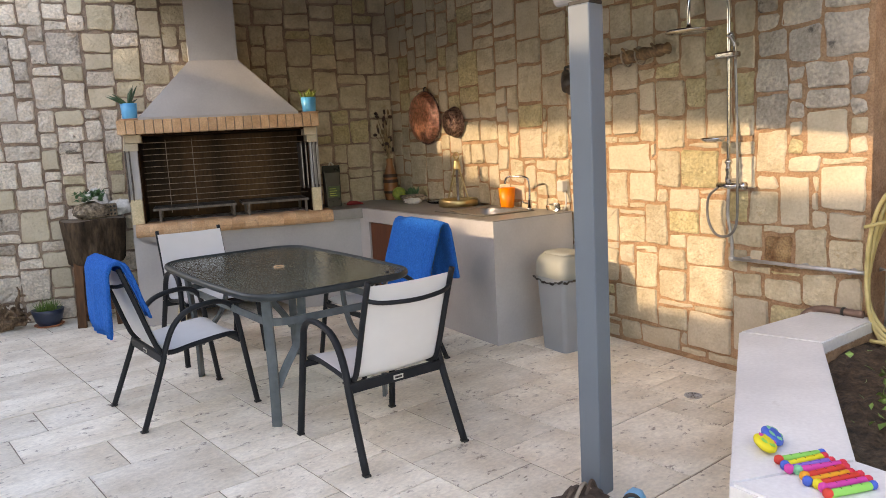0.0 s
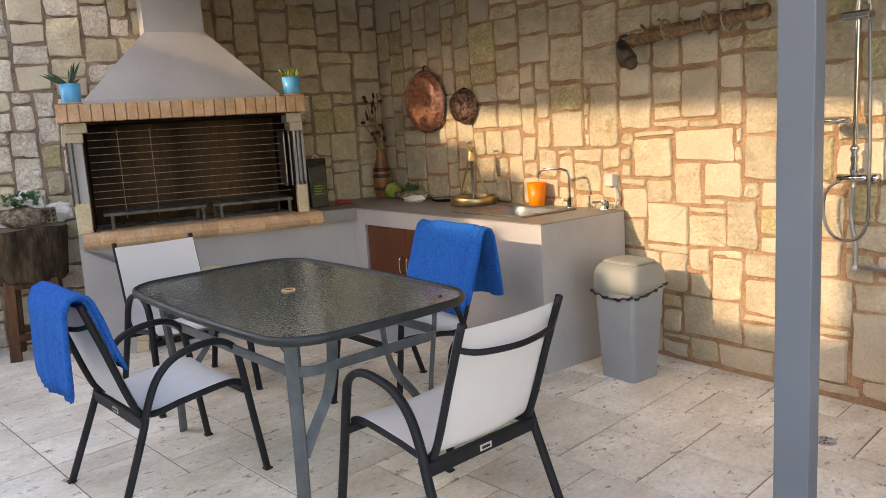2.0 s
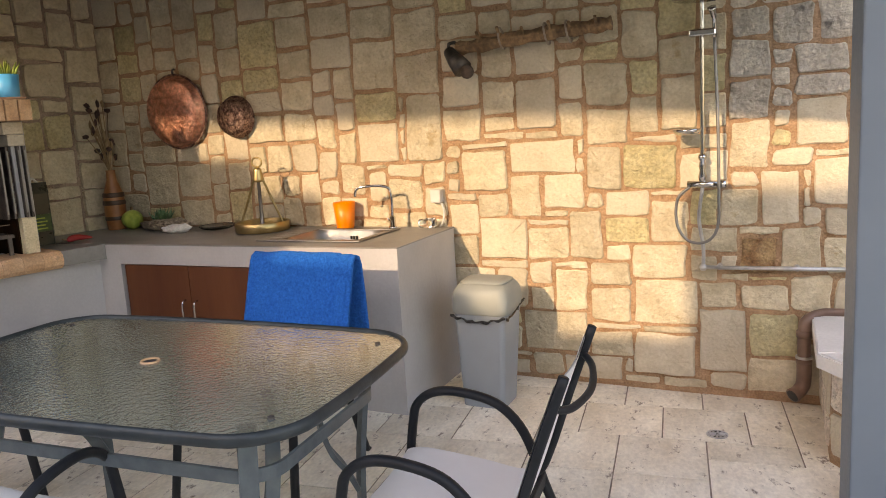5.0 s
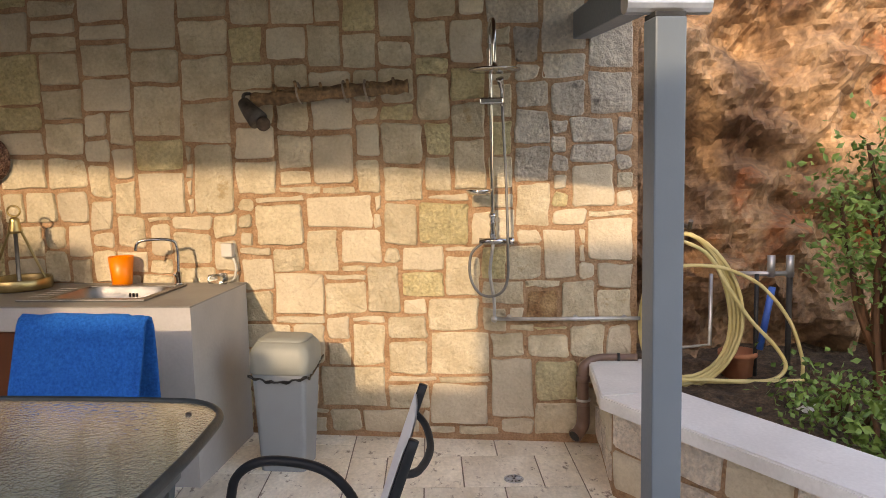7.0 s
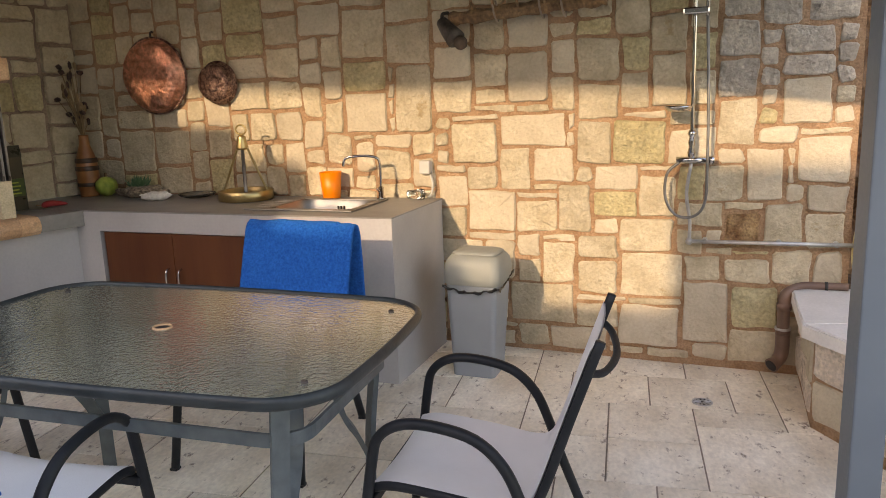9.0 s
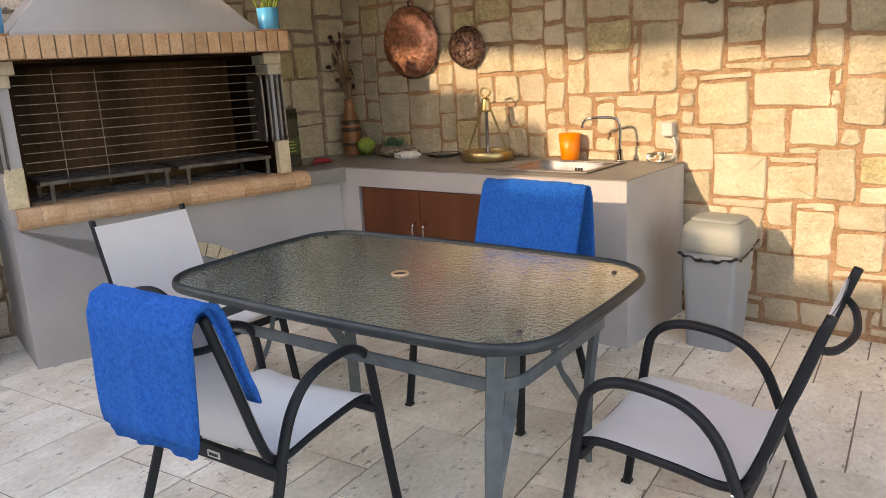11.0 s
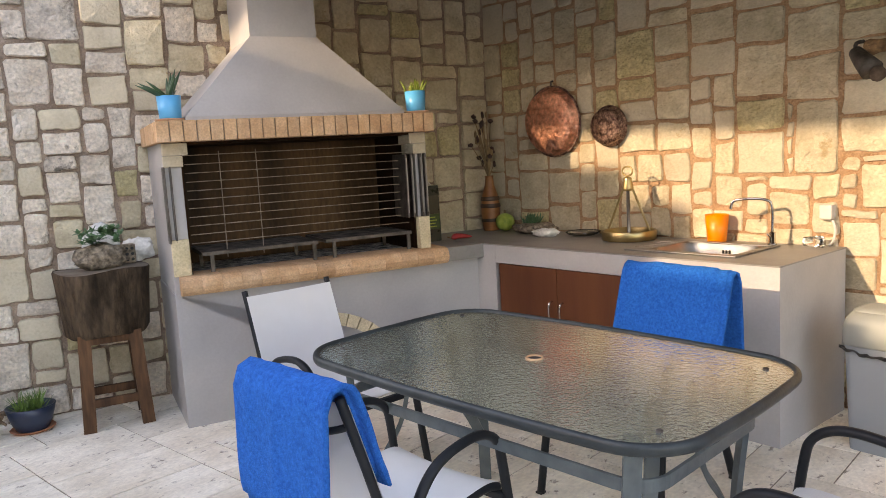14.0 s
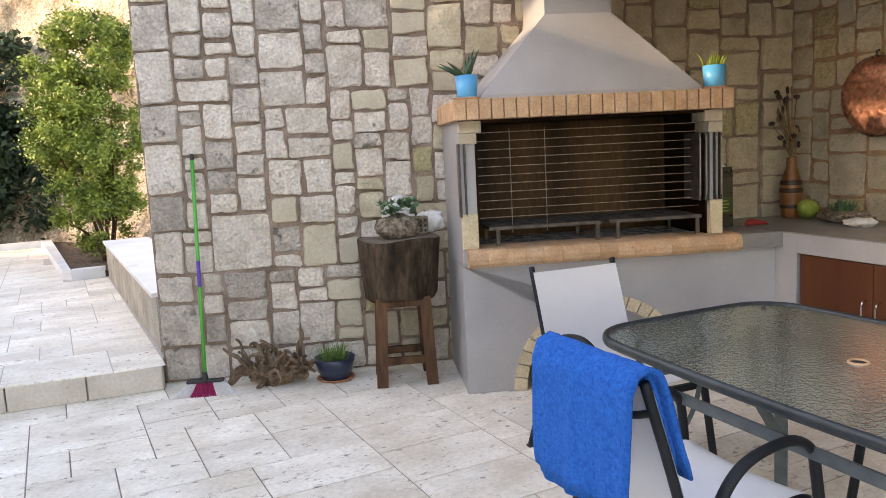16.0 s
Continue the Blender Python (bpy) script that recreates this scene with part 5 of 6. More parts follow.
part("clip", tube(B(), smooth_path([(-0.02, 0, 0.395), (0, 0, 0.43), (0.03, 0, 0.40)], 4), 0.008, 6), WHITE, pk)
rp = thing("dried_pepper", BACK @ pose(-0.60, -0.55, 0.90), "wrinkled dark red pepper lying on the counter", "pepper")
part("pod", tube(B(), smooth_path([(-0.07, 0, 0.02), (-0.02, 0.012, 0.028), (0.04, 0.01, 0.024), (0.09, -0.01, 0.016)], 4), [0.008, 0.014, 0.02, 0.022, 0.022, 0.021, 0.02, 0.019, 0.017, 0.014, 0.011, 0.008, 0.004], 8), RED_PEPPER, rp, smooth=True)
part("stalk", tube(B(), [(-0.07, 0, 0.02), (-0.10, 0.01, 0.03)], 0.004, 5), DRY, rp)


# ---- blue pots on the mantel ----
def blue_pot(s, d, kind):
    p = thing("blue_plant_pot", BACK @ pose(-s, -d, 1.793), "small sky-blue pot with a spiky succulent on a clay saucer" if kind else "small sky-blue pot with thin upright cactus shoots on a clay saucer", "plant pot", "pots on the mantel")
    part("saucer", lathe(B(), [(0.072, 0.0), (0.09, 0.012), (0.088, 0.016), (0.07, 0.008), (0.0, 0.008)], 24, cap=False), SAUCER, p, smooth=True)
    part("pot", lathe(B(), [(0.056, 0.009), (0.060, 0.012), (0.068, 0.145), (0.062, 0.145), (0.058, 0.12), (0.0, 0.12)], 24, cap=False), BLUE_POT, p, smooth=True)
    bm = B()
    rng = random.Random(20 + kind)
    if kind:
        for i in range(15):
            a, el = rng.uniform(0, 6.28), rng.uniform(0.35, 1.4)
            dd = Vector((math.cos(a) * math.cos(el), math.sin(a) * math.cos(el), math.sin(el)))
            L = rng.uniform(0.13, 0.20)
            tube(bm, [Vector((0, 0, 0.12)) + dd * L * t + Vector((0, 0, 0.025 * t * (1 - t))) for t in (0, 0.3, 0.65, 1.0)], [0.012, 0.013, 0.009, 0.001], 5)
        part("aloe", bm, ALOE, p, "dark green pointed aloe leaves", smooth=True)
    else:
        for i in range(22):
            a, r = rng.uniform(0, 6.28), rng.uniform(0.0, 0.05)
            L = rng.uniform(0.05, 0.11)
            q = Vector((r * math.cos(a), r * math.sin(a), 0.12))
            tube(bm, [q, q + Vector((0.4 * q.x, 0.4 * q.y, L * 0.6)), q + Vector((0.9 * q.x, 0.9 * q.y, L))], [0.007, 0.008, 0.002], 5)
        part("cactus", bm, LEAF_LIGHT, p, "pale green thin cactus shoots", smooth=True)


blue_pot(2.53, 0.78, 1)
blue_pot(1.005, 0.80, 0)

# ---- stump stool and what stands on it ----
SM = BACK @ pose(-2.965, -0.36, 0)
stool = thing("stump_stool", SM, "thick bark-covered tree stump on four wooden legs", "stool")
bm = B()
rings = []
n = 36
for k, (z, r) in enumerate(((0.56, 0.235), (0.575, 0.25), (0.70, 0.262), (0.85, 0.275), (0.945, 0.285), (0.955, 0.278))):
    rings.append([bm.verts.new((r * (1 + 0.05 * math.sin(2 * a + 1) + 0.03 * math.sin(5 * a)) * math.cos(a) * 0.92, r * (1 + 0.04 * math.cos(3 * a)) * math.sin(a) * 0.85, z + 0.01 * math.sin(3 * a + k))) for a in [2 * math.pi * j / n for j in range(n)]])
for a, b in zip(rings, rings[1:]):
    for j in range(n):
        bm.faces.new((a[j], a[(j + 1) % n], b[(j + 1) % n], b[j]))
bm.faces.new(rings[0])
part("stump", bm, BARK, stool, smooth=True)
bm = B()
bm.faces.new([bm.verts.new(v) for v in [(0.274 * 0.93 * (1 + 0.05 * math.sin(2 * a + 1) + 0.03 * math.sin(5 * a)) * math.cos(a), 0.274 * 0.85 * (1 + 0.04 * math.cos(3 * a)) * math.sin(a), 0.953 + 0.008 * math.sin(3 * a + 5)) for a in [2 * math.pi * j / n for j in range(n)]]])
bmesh.ops.triangulate(bm, faces=bm.faces[:])
part("end_grain", bm, STUMP_TOP, stool)
lx, ly = 0.155, 0.145
for sx in (-1, 1):
    for sy in (-1, 1):
        part("leg", tube(B(), [(sx * lx * 0.9, sy * ly * 0.9, 0.58), (sx * lx * 1.06, sy * ly * 1.06, 0.0)], 0.036, 4, up=(0, 1, 0)), WOOD, stool)
for sy in (-1, 1):
    part("stretcher", box(B(), -lx, lx, sy * ly - 0.016, sy * ly + 0.016, 0.14, 0.19, 0.004), WOOD, stool)
for sx in (-1, 1):
    part("stretcher", box(B(), sx * lx - 0.016, sx * lx + 0.016, -ly, ly, 0.10, 0.15, 0.004), WOOD, stool)
    part("rail", box(B(), sx * lx - 0.014, sx * lx + 0.014, -ly, ly, 0.52, 0.575, 0.004), WOOD, stool)
part("rail", box(B(), -lx, lx, -ly - 0.014, -ly + 0.014, 0.52, 0.575, 0.004), WOOD, stool)
tp = thing("tufa_planter", SM @ pose(0.0, -0.04, 0.957), "rough porous stone trough planted with small green succulents", "planter")
part("trough", ball(B(), (0, 0, 0.07), 0.145, 0.35, (1.0, 0.72, 0.58), 3, 4.0), TUFA, tp, smooth=True)
bm = B()
rng = random.Random(8)
for i in range(36):
    c = Vector((rng.uniform(-0.11, 0.12), rng.uniform(-0.08, 0.08), rng.uniform(0.15, 0.235)))
    for j in range(9):
        a, el = rng.uniform(0, 6.28), rng.uniform(-0.1, 1.2)
        leaf(bm, c, (math.cos(a) * math.cos(el), math.sin(a) * math.cos(el), math.sin(el)), (0, 0, 1), rng.uniform(0.03, 0.05), 0.026)
tagged(part("succulent_leaves", bm, SUCCULENT, tp), kind="stuff")
pb = thing("perforated_brick", SM @ pose(0.135, 0.10, 0.957, 0, 0, 12), "small clay brick with round holes standing on the stump", "brick")
part("block", box(B(), -0.07, 0.07, -0.03, 0.03, 0.0, 0.12, 0.006), TUFA, pb)
for i in range(4):
    for j in range(3):
        part("hole", tube(B(), [(-0.048 + 0.032 * i, -0.0315, 0.025 + 0.034 * j), (-0.048 + 0.032 * i, -0.026, 0.025 + 0.034 * j)], 0.010, 10), BLACK, pb)
wr = part("white_rock", ball(B(), (0, 0, 0.13), 0.14, 0.25, (0.8, 0.25, 1.0), 3), WHITE_STONE, smooth=True)
wr.matrix_world = SM @ pose(0.02, 0.23, 0.945)
tagged(wr, "rounded white stone standing at the back of the stump", "stone")
wr = part("white_rock", ball(B(), (0, 0, 0.075), 0.13, 0.45, (0.75, 0.3, 0.58), 3), WHITE_STONE, smooth=True)
wr.matrix_world = SM @ pose(0.225, 0.17, 0.955, 0, 0, -15)
tagged(wr, "shell-like carved white stone on the stump", "stone")

# ---- bowl plant, driftwood, broom ----
bp_ = thing("bowl_planter", BACK @ pose(-3.44, -0.24, 0), "dark blue bowl pot with grassy plant on a red saucer", "plant pot")
part("saucer", lathe(B(), [(0.10, 0.0), (0.128, 0.015), (0.124, 0.02), (0.09, 0.008), (0.0, 0.008)], 24, cap=False), TERRACOTTA, bp_, smooth=True)
part("bowl", lathe(B(), [(0.085, 0.009), (0.11, 0.05), (0.128, 0.11), (0.14, 0.155), (0.132, 0.157), (0.12, 0.13), (0.0, 0.12)], 28, cap=False), NAVY, bp_, smooth=True)
bm = B()
rng = random.Random(13)
for i in range(150):
    a, el = rng.uniform(0, 6.28), rng.uniform(0.35, 1.5)
    dd = Vector((math.cos(a) * math.cos(el), math.sin(a) * math.cos(el), math.sin(el)))
    leaf(bm, (rng.uniform(-0.07, 0.07), rng.uniform(-0.07, 0.07), 0.12), dd, (0, 0, 1), rng.uniform(0.07, 0.16), 0.009)
part("grass", bm, LEAF, bp_)
dw = thing("driftwood", BACK @ pose(-3.82, -0.25, 0) @ Matrix.Diagonal((0.74, 0.85, 1.08, 1.0)), "gnarled weathered driftwood root lying against the wall", "driftwood")
rng = random.Random(17)
part("root_stock", ball(B(), (0, 0, 0.07), 0.19, 0.8, (1.25, 0.5, 0.36), 3, 2.6), DRIFT, dw, smooth=True)
for i in range(34):
    x = rng.uniform(-0.28, 0.26)
    p = Vector((x, rng.uniform(-0.05, 0.05), 0.09))
    pts, d = [p], Vector((rng.uniform(-0.8, 0.8) + x * 1.5, rng.uniform(-0.9, 0.3), rng.uniform(0.2, 1.2))).normalized()
    for k in range(6):
        d = (d + Vector((rng.uniform(-0.6, 0.6), rng.uniform(-0.5, 0.5), rng.uniform(-0.7, 0.4)))).normalized()
        p = p + d * 0.050
        p.z = max(0.016, p.z)
        p.y = min(p.y, 0.17)
        pts.append(p.copy())
    path = smooth_path(pts, 3)
    part("root", tube(B(), path, [0.025 * (1 - 0.72 * j / len(path)) for j in range(len(path))], 6), DRIFT, dw, smooth=True)
br = thing("broom", BACK @ pose(-4.285, -0.33, 0), "green-handled broom with magenta and white bristles leaning on the wall", "broom")
part("handle", tube(B(), [(0, 0.0, 0.09), (-0.015, 0.290, 1.53)], 0.0125, 10), GREEN_PAINT, br, smooth=True)
part("grip_end", tube(B(), [(-0.015, 0.289, 1.525), (-0.0155, 0.296, 1.565)], 0.013, 10), BLACK, br)
part("label", tube(B(), [(-0.00625, 0.1208, 0.69), (-0.0080, 0.1551, 0.86)], 0.0132, 10, cap=False), PURPLE, br)
part("socket", tube(B(), [(0.002, -0.004, 0.075), (-0.001, 0.006, 0.14)], [0.024, 0.016], 10), BLACK, br, smooth=True)
part("block", box(B(), -0.12, 0.12, -0.022, 0.022, 0.072, 0.095, 0.008), BLACK, br, "black bristle block")
bm = B()
bm2 = B()
rng = random.Random(4)
for i in range(44):
    for k in range(3):
        u = (i + 0.5) / 44 * 2 - 1
        y = (k - 1) * 0.018
        x = 0.118 * u
        for q in range(4):
            dx, dy = rng.uniform(-0.004, 0.004), rng.uniform(-0.008, 0.008)
            tube(bm if abs(u + 0.03) < 0.42 else bm2, [(x, y, 0.076), (x * 1.32 + dx * 0.5, y * 1.3 - 0.025 + dy * 0.5, 0.04), (x * 1.72 + dx, y * 1.6 - 0.05 + dy, 0.002)], 0.0022, 3, cap=False)
tagged(part("bristle_tuft", bm, MAGENTA, br), kind="stuff")
tagged(part("bristle_tuft", bm2, WHITE_BRISTLE, br), kind="stuff")

# ---- toys on the coping ----
rng = random.Random(9)
STICKS = ((0, 4), (1, 9), (2, 3), (3, 6), (4, 5), (5, 9), (4, 1), (3, 3), (0, 4))
for i, (body, end) in enumerate(STICKS):
    c = Vector((-1.846 - 0.0110 * i + rng.uniform(-0.012, 0.012), -5.957 - 0.0262 * i, 0.4625))
    t = thing("dive_stick", Matrix.Translation(c) @ pose(0, 0, 0, 0, 0, -18 + 0.6 * i + rng.uniform(-6, 6)), "bright coloured foam dive stick lying on the coping", "toy", "dive sticks")
    part("rod", tube(B(), [(-0.068, 0, 0), (-0.064, 0, 0), (0.064, 0, 0), (0.068, 0, 0)], [0.0105, 0.0122, 0.0122, 0.0105], 12), TOYS[body], t, smooth=True)
    part("end_ball", ball(B(), (-0.076, 0, 0.002), 0.0155, 0.12), TOY_BLUE if end == 9 else TOYS[end], t, smooth=True)
    part("end_ball", ball(B(), (0.075, 0, 0.001), 0.0140, 0.12), TOY_RED if end != 4 else TOY_BLUE, t, smooth=True)
    for k in (-1, 0, 1):
        part("band", box(B(), 0.034 * k - 0.0008, 0.034 * k + 0.0008, -0.004, 0.004, 0.0105, 0.0127), BLACK, t)
for c, mt, tilt, lab in (((-1.868, -5.850, 0.478), TOYS[1], 30, "yellow and green round water toy on the coping"), ((-1.805, -5.832, 0.480), TOY_BLUE, 35, "dark blue round water toy on the coping")):
    t = thing("water_ball", Matrix.Translation(c) @ pose(0, 0, 0, tilt, 0, 35), lab, "toy", "round water toys")
    part("body", ball(B(), (0, 0, 0), 0.048, 0.05, (1, 0.82, 0.42), 3), mt, t, smooth=True)
    for k in range(5):
        a = k * 1.3
        part("patch", ball(B(), (0.026 * math.cos(a), 0.019 * math.sin(a), 0.0150), 0.014, 0.35, (1.1, 0.9, 0.18), 2), (TOYS[0], TOYS[3], TOYS[0])[k % 3] if mt is TOYS[1] else TOYS[6], t, smooth=True)

# ---- bag and foam shoe at the post's foot ----
bg = thing("crumpled_bag", on_floor(-1.995, -5.10), "crumpled brown fabric bag on the floor by the post", "bag")
part("body", ball(B(), (0, 0, 0.05), 0.12, 0.5, (1.1, 0.8, 0.5), 3, 3.4), BAG, bg, smooth=True)
for k in range(3):
    part("strap", tube(B(), smooth_path([(-0.12 + 0.05 * k, -0.03, 0.05), (-0.06 + 0.05 * k, -0.02, 0.13), (0.02 + 0.04 * k, 0.02, 0.12), (0.07 + 0.02 * k, 0.0, 0.06)], 5), 0.008, 6), BAG_LIGHT if k == 1 else BAG, bg, smooth=True)
fs = thing("foam_shoe", on_floor(-1.80, -5.21, 35), "light blue foam shoe on the floor by the post", "shoe")
part("sole", ball(B(), (0, 0, 0.016), 0.13, 0.0, (1.0, 0.42, 0.13), 3), SHOE_BLUE, fs, smooth=True)
part("upper", ball(B(), (0.03, 0, 0.035), 0.09, 0.1, (1.0, 0.52, 0.5), 3), SHOE_BLUE, fs, smooth=True)
part("strap", tube(B(), smooth_path([(-0.01, -0.05, 0.03), (-0.02, -0.02, 0.085), (-0.02, 0.02, 0.085), (-0.01, 0.05, 0.03)], 4), 0.008, 6), BLACK, fs)

# ---- hose, pipes and pot by the rock ----
hs = thing("garden_hose", pose(-0.03, -5.46, 0), "yellow garden hose coiled and hung on a hook by the rock", "hose")
rng = random.Random(6)
for k in range(4):
    e = 0.018 * k
    ring = [(-0.015 * k + 0.015 * math.sin(2 * a + k), 0.035 + (0.235 + e * 0.5) * math.cos(a) - 0.035 * math.sin(2 * a + 0.4 * k), 0.755 + (0.40 + 0.5 * e) * math.sin(a) - 0.008 * k) for a in [2 * math.pi * i / 36 for i in range(36)]]
    part("coil", tube(B(), ring, 0.011, 8, closed=True), HOSE, hs, smooth=True)
part("coil", tube(B(), smooth_path([(-0.07, 0.16, 1.15), (-0.07, -0.05, 1.06), (-0.07, -0.18, 0.86), (-0.07, -0.29, 0.695), (-0.08, -0.42, 0.55), (-0.09, -0.475, 0.44), (-0.10, -0.40, 0.37), (-0.11, -0.22, 0.365), (-0.11, -0.02, 0.37), (-0.11, 0.2, 0.365)], 6), 0.011, 8), HOSE, hs, smooth=True)
part("tail", tube(B(), smooth_path([(-0.08, 0.26, 0.94), (-0.08, 0.10, 0.985), (-0.08, -0.08, 0.985), (-0.08, -0.20, 0.955), (-0.08, -0.35, 0.87), (-0.08, -0.49, 0.69), (-0.08, -0.56, 0.49), (-0.08, -0.565, 0.385)], 6), 0.010, 8), HOSE, hs, smooth=True)
part("drop", tube(B(), smooth_path([(-0.09, 0.09, 1.05), (-0.09, 0.10, 0.85), (-0.09, 0.11, 0.6), (-0.09, 0.09, 0.42), (-0.10, 0.03, 0.365), (-0.11, -0.25, 0.36), (-0.12, -0.56, 0.375)], 6), 0.010, 8), HOSE, hs, smooth=True)
part("connector", tube(B(), [(-0.09, 0.088, 1.12), (-0.09, 0.09, 1.03)], 0.02, 10), HOSE_RED, hs, smooth=True)
part("hook", tube(B(), [(0.45, 0.03, 1.2), (-0.06, 0.03, 1.19), (-0.10, 0.03, 1.23)], 0.012, 8), IRON, hs)
tp_ = thing("standpipe", pose(0.05, -5.60, 0.3), "galvanised pipework with taps and blue valve against the rock", "pipe")
part("pipe", tube(B(), [(0, 0.40, 0.40), (0, 0.36, 0.40), (0, 0.36, 0.02), (0, 0.20, 0.02), (0, 0.20, 0.20), (0, 0.02, 0.22), (0, 0.02, 0.62)], 0.012, 8), GALV, tp_, smooth=True)
part("pipe", tube(B(), [(0, -0.12, 0.62), (0, -0.42, 0.62)], 0.014, 8), GALV, tp_, smooth=True)
part("pipe", tube(B(), [(0, -0.40, 0.62), (0, -0.40, 0.0)], 0.016, 8), BLACK, tp_, smooth=True)
for y in (-0.30, -0.40):
    part("valve", tube(B(), [(0, y, 0.60), (0, y, 0.72)], 0.022, 10), GALV, tp_, smooth=True)
part("blue_pipe", tube(B(), [(-0.03, -0.30, 0.55), (-0.03, -0.24, 0.2)], 0.019, 10), BLUE_PLASTIC, tp_, smooth=True)
part("black_pipe", tube(B(), [(-0.02, -0.22, 0.62), (-0.02, -0.22, 0.0)], 0.012, 8), BLACK, tp_, smooth=True)
cp = thing("clay_pot", pose(0.08, -5.74, 0.30) @ Matrix.Scale(0.85, 4), "empty terracotta pot standing on the soil", "plant pot")
part("pot", lathe(B(), [(0.08, 0.0), (0.115, 0.18), (0.125, 0.18), (0.125, 0.21), (0.115, 0.21), (0.10, 0.05), (0.0, 0.04)], 24, cap=False), TERRACOTTA, cp, smooth=True)


# ---- plants ----
def bush(name, m, label, category, trunk_h, shells, count, size, material, seed, stems=5, hang=0.2, clump=0.09):
    """Stems with limbs and a crown of single leaves scattered in uneven clumps."""
    b = thing(name, m, label, category)
    rng = random.Random(seed)
    clumps = []
    for cx, cy, cz, rx, ry, rz, share in shells:
        for i in range(max(3, int(60 * share))):
            while True:
                u = Vector((rng.uniform(-1, 1), rng.uniform(-1, 1), rng.uniform(-1, 1)))
                if 0.35 < u.length < 1:
                    break
            clumps.append(Vector((cx + u.x * rx, cy + u.y * ry, cz + u.z * rz)))
    bm = B()
    for i in range(stems):
        tip = clumps[(i * 7) % len(clumps)]
        p0 = Vector((rng.uniform(-0.06, 0.06), rng.uniform(-0.06, 0.06), 0))
        mid = p0.lerp(tip, 0.5) + Vector((rng.uniform(-0.1, 0.1), rng.uniform(-0.1, 0.1), 0.1))
        path = smooth_path([p0, mid, tip], 5)
        tube(bm, path, [0.022 * (1 - 0.8 * j / len(path)) + 0.003 for j in range(len(path))], 6)
    tagged(part("branch_work", bm, WOOD, b), kind="stuff")
    v, f = [], []
    for i in range(count):
        c = rng.choice(clumps) + Vector((rng.gauss(0, 1), rng.gauss(0, 1), rng.gauss(0, 1))) * min(size * 2.0, clump)
        d = Vector((rng.uniform(-1, 1), rng.uniform(-1, 1), rng.uniform(-0.5 - hang, 0.9))).normalized()
        s = d.orthogonal().normalized()
        s = (Matrix.Rotation(rng.uniform(0, 6.28), 3, d) @ s)
        L, W = size * rng.uniform(0.7, 1.3), size * rng.uniform(0.25, 0.4)
        k = len(v)
        nn = s.cross(d) * W * 0.3
        v += [c, c + d * L * 0.45 - s * W + nn, c + d * L, c + d * L * 0.45 + s * W + nn]
        f += [(k, k + 1, k + 2), (k, k + 2, k + 3)]
    me = bpy.data.meshes.new("crown")
    me.from_pydata([tuple(q) for q in v], [], f)
    me.materials.append(material)
    cr = new("crown", me)
    cr.parent = b
    return b


bush("shrub", pose(-0.28, -6.36, 0.325), "leafy green shrub growing in the planter before the rock", "shrub", 0.4, [(0, 0, 0.95, 0.32, 0.34, 0.42, 1.0), (0.0, -0.2, 0.55, 0.28, 0.3, 0.3, 0.6)], 1900, 0.046, LEAF, 31, 14)
bush("low_weed", pose(-0.75, -6.0, 0.325), "low green weeds on the soil", "weed", 0.1, [(0, 0, 0.06, 0.35, 0.3, 0.06, 0.6)], 900, 0.04, LEAF, 33, 3)
bush("low_weed", pose(-1.12, -6.16, 0.325), "broad-leaved green plant at the edge of the planter", "weed", 0.1, [(0, 0, 0.06, 0.12, 0.20, 0.05, 0.8)], 480, 0.055, LEAF, 34, 4)
rng = random.Random(44)
for i in range(8):
    st = part("soil_stone", ball(B(), (0, 0, 0.02), rng.uniform(0.03, 0.08), 0.5, (1.2, 1, 0.7), 2), WHITE_STONE if i % 3 == 0 else TUFA, smooth=True)
    st.matrix_world = pose(-0.5 - rng.uniform(0, 0.55), -5.75 - rng.uniform(0.1, 0.7) - (0.0), 0.305)
    tagged(st, "loose stone lying on the soil", "stone", "stones on the soil")

# ---- beyond the left end of the wall ----
low = thing("low_wall", pose(0, 0, 0), "low rendered garden wall with white marble top", "garden wall")
part("body", prism(B(), [(-4.50, 1.15), (-5.10, 5.55), (-4.62, 5.6), (-4.05, 1.2)], 0.0, 0.57), WEATHERED, low)
part("top", prism(B(), [(-4.53, 1.15), (-5.13, 5.58), (-4.60, 5.62), (-4.02, 1.18)], 0.57, 0.60), MARBLE, low)
for pts in ([(-5.50, 5.45), (-5.62, 5.6), (-6.42, 10.0), (-6.26, 10.0)], [(-5.13, 5.62), (-5.13, 5.48), (-5.50, 5.42), (-5.50, 5.58)]):
    kb = part("kerb", prism(B(), pts, 0.10, 0.29), MARBLE)
    tagged(kb, "white stone kerb round the planting bed", "kerb", kind="structure")
kb = part("kerb", prism(B(), [(-6.26, 10.0), (-6.42, 10.0), (-11, 9.6), (-11, 9.8)], 0.10, 0.29), MARBLE)
tagged(kb, "white stone kerb round the planting bed", "kerb", kind="structure")
bed = part("planting_bed", prism(B(), [(-4.4, 5.4), (-5.5, 5.55), (-6.3, 10.0), (-11, 9.8), (-11, 14), (-2, 14), (-2, 5.4)], 0.0, 0.24), SOIL)
tagged(bed, "bare soil planting bed", "planting bed", kind="structure")
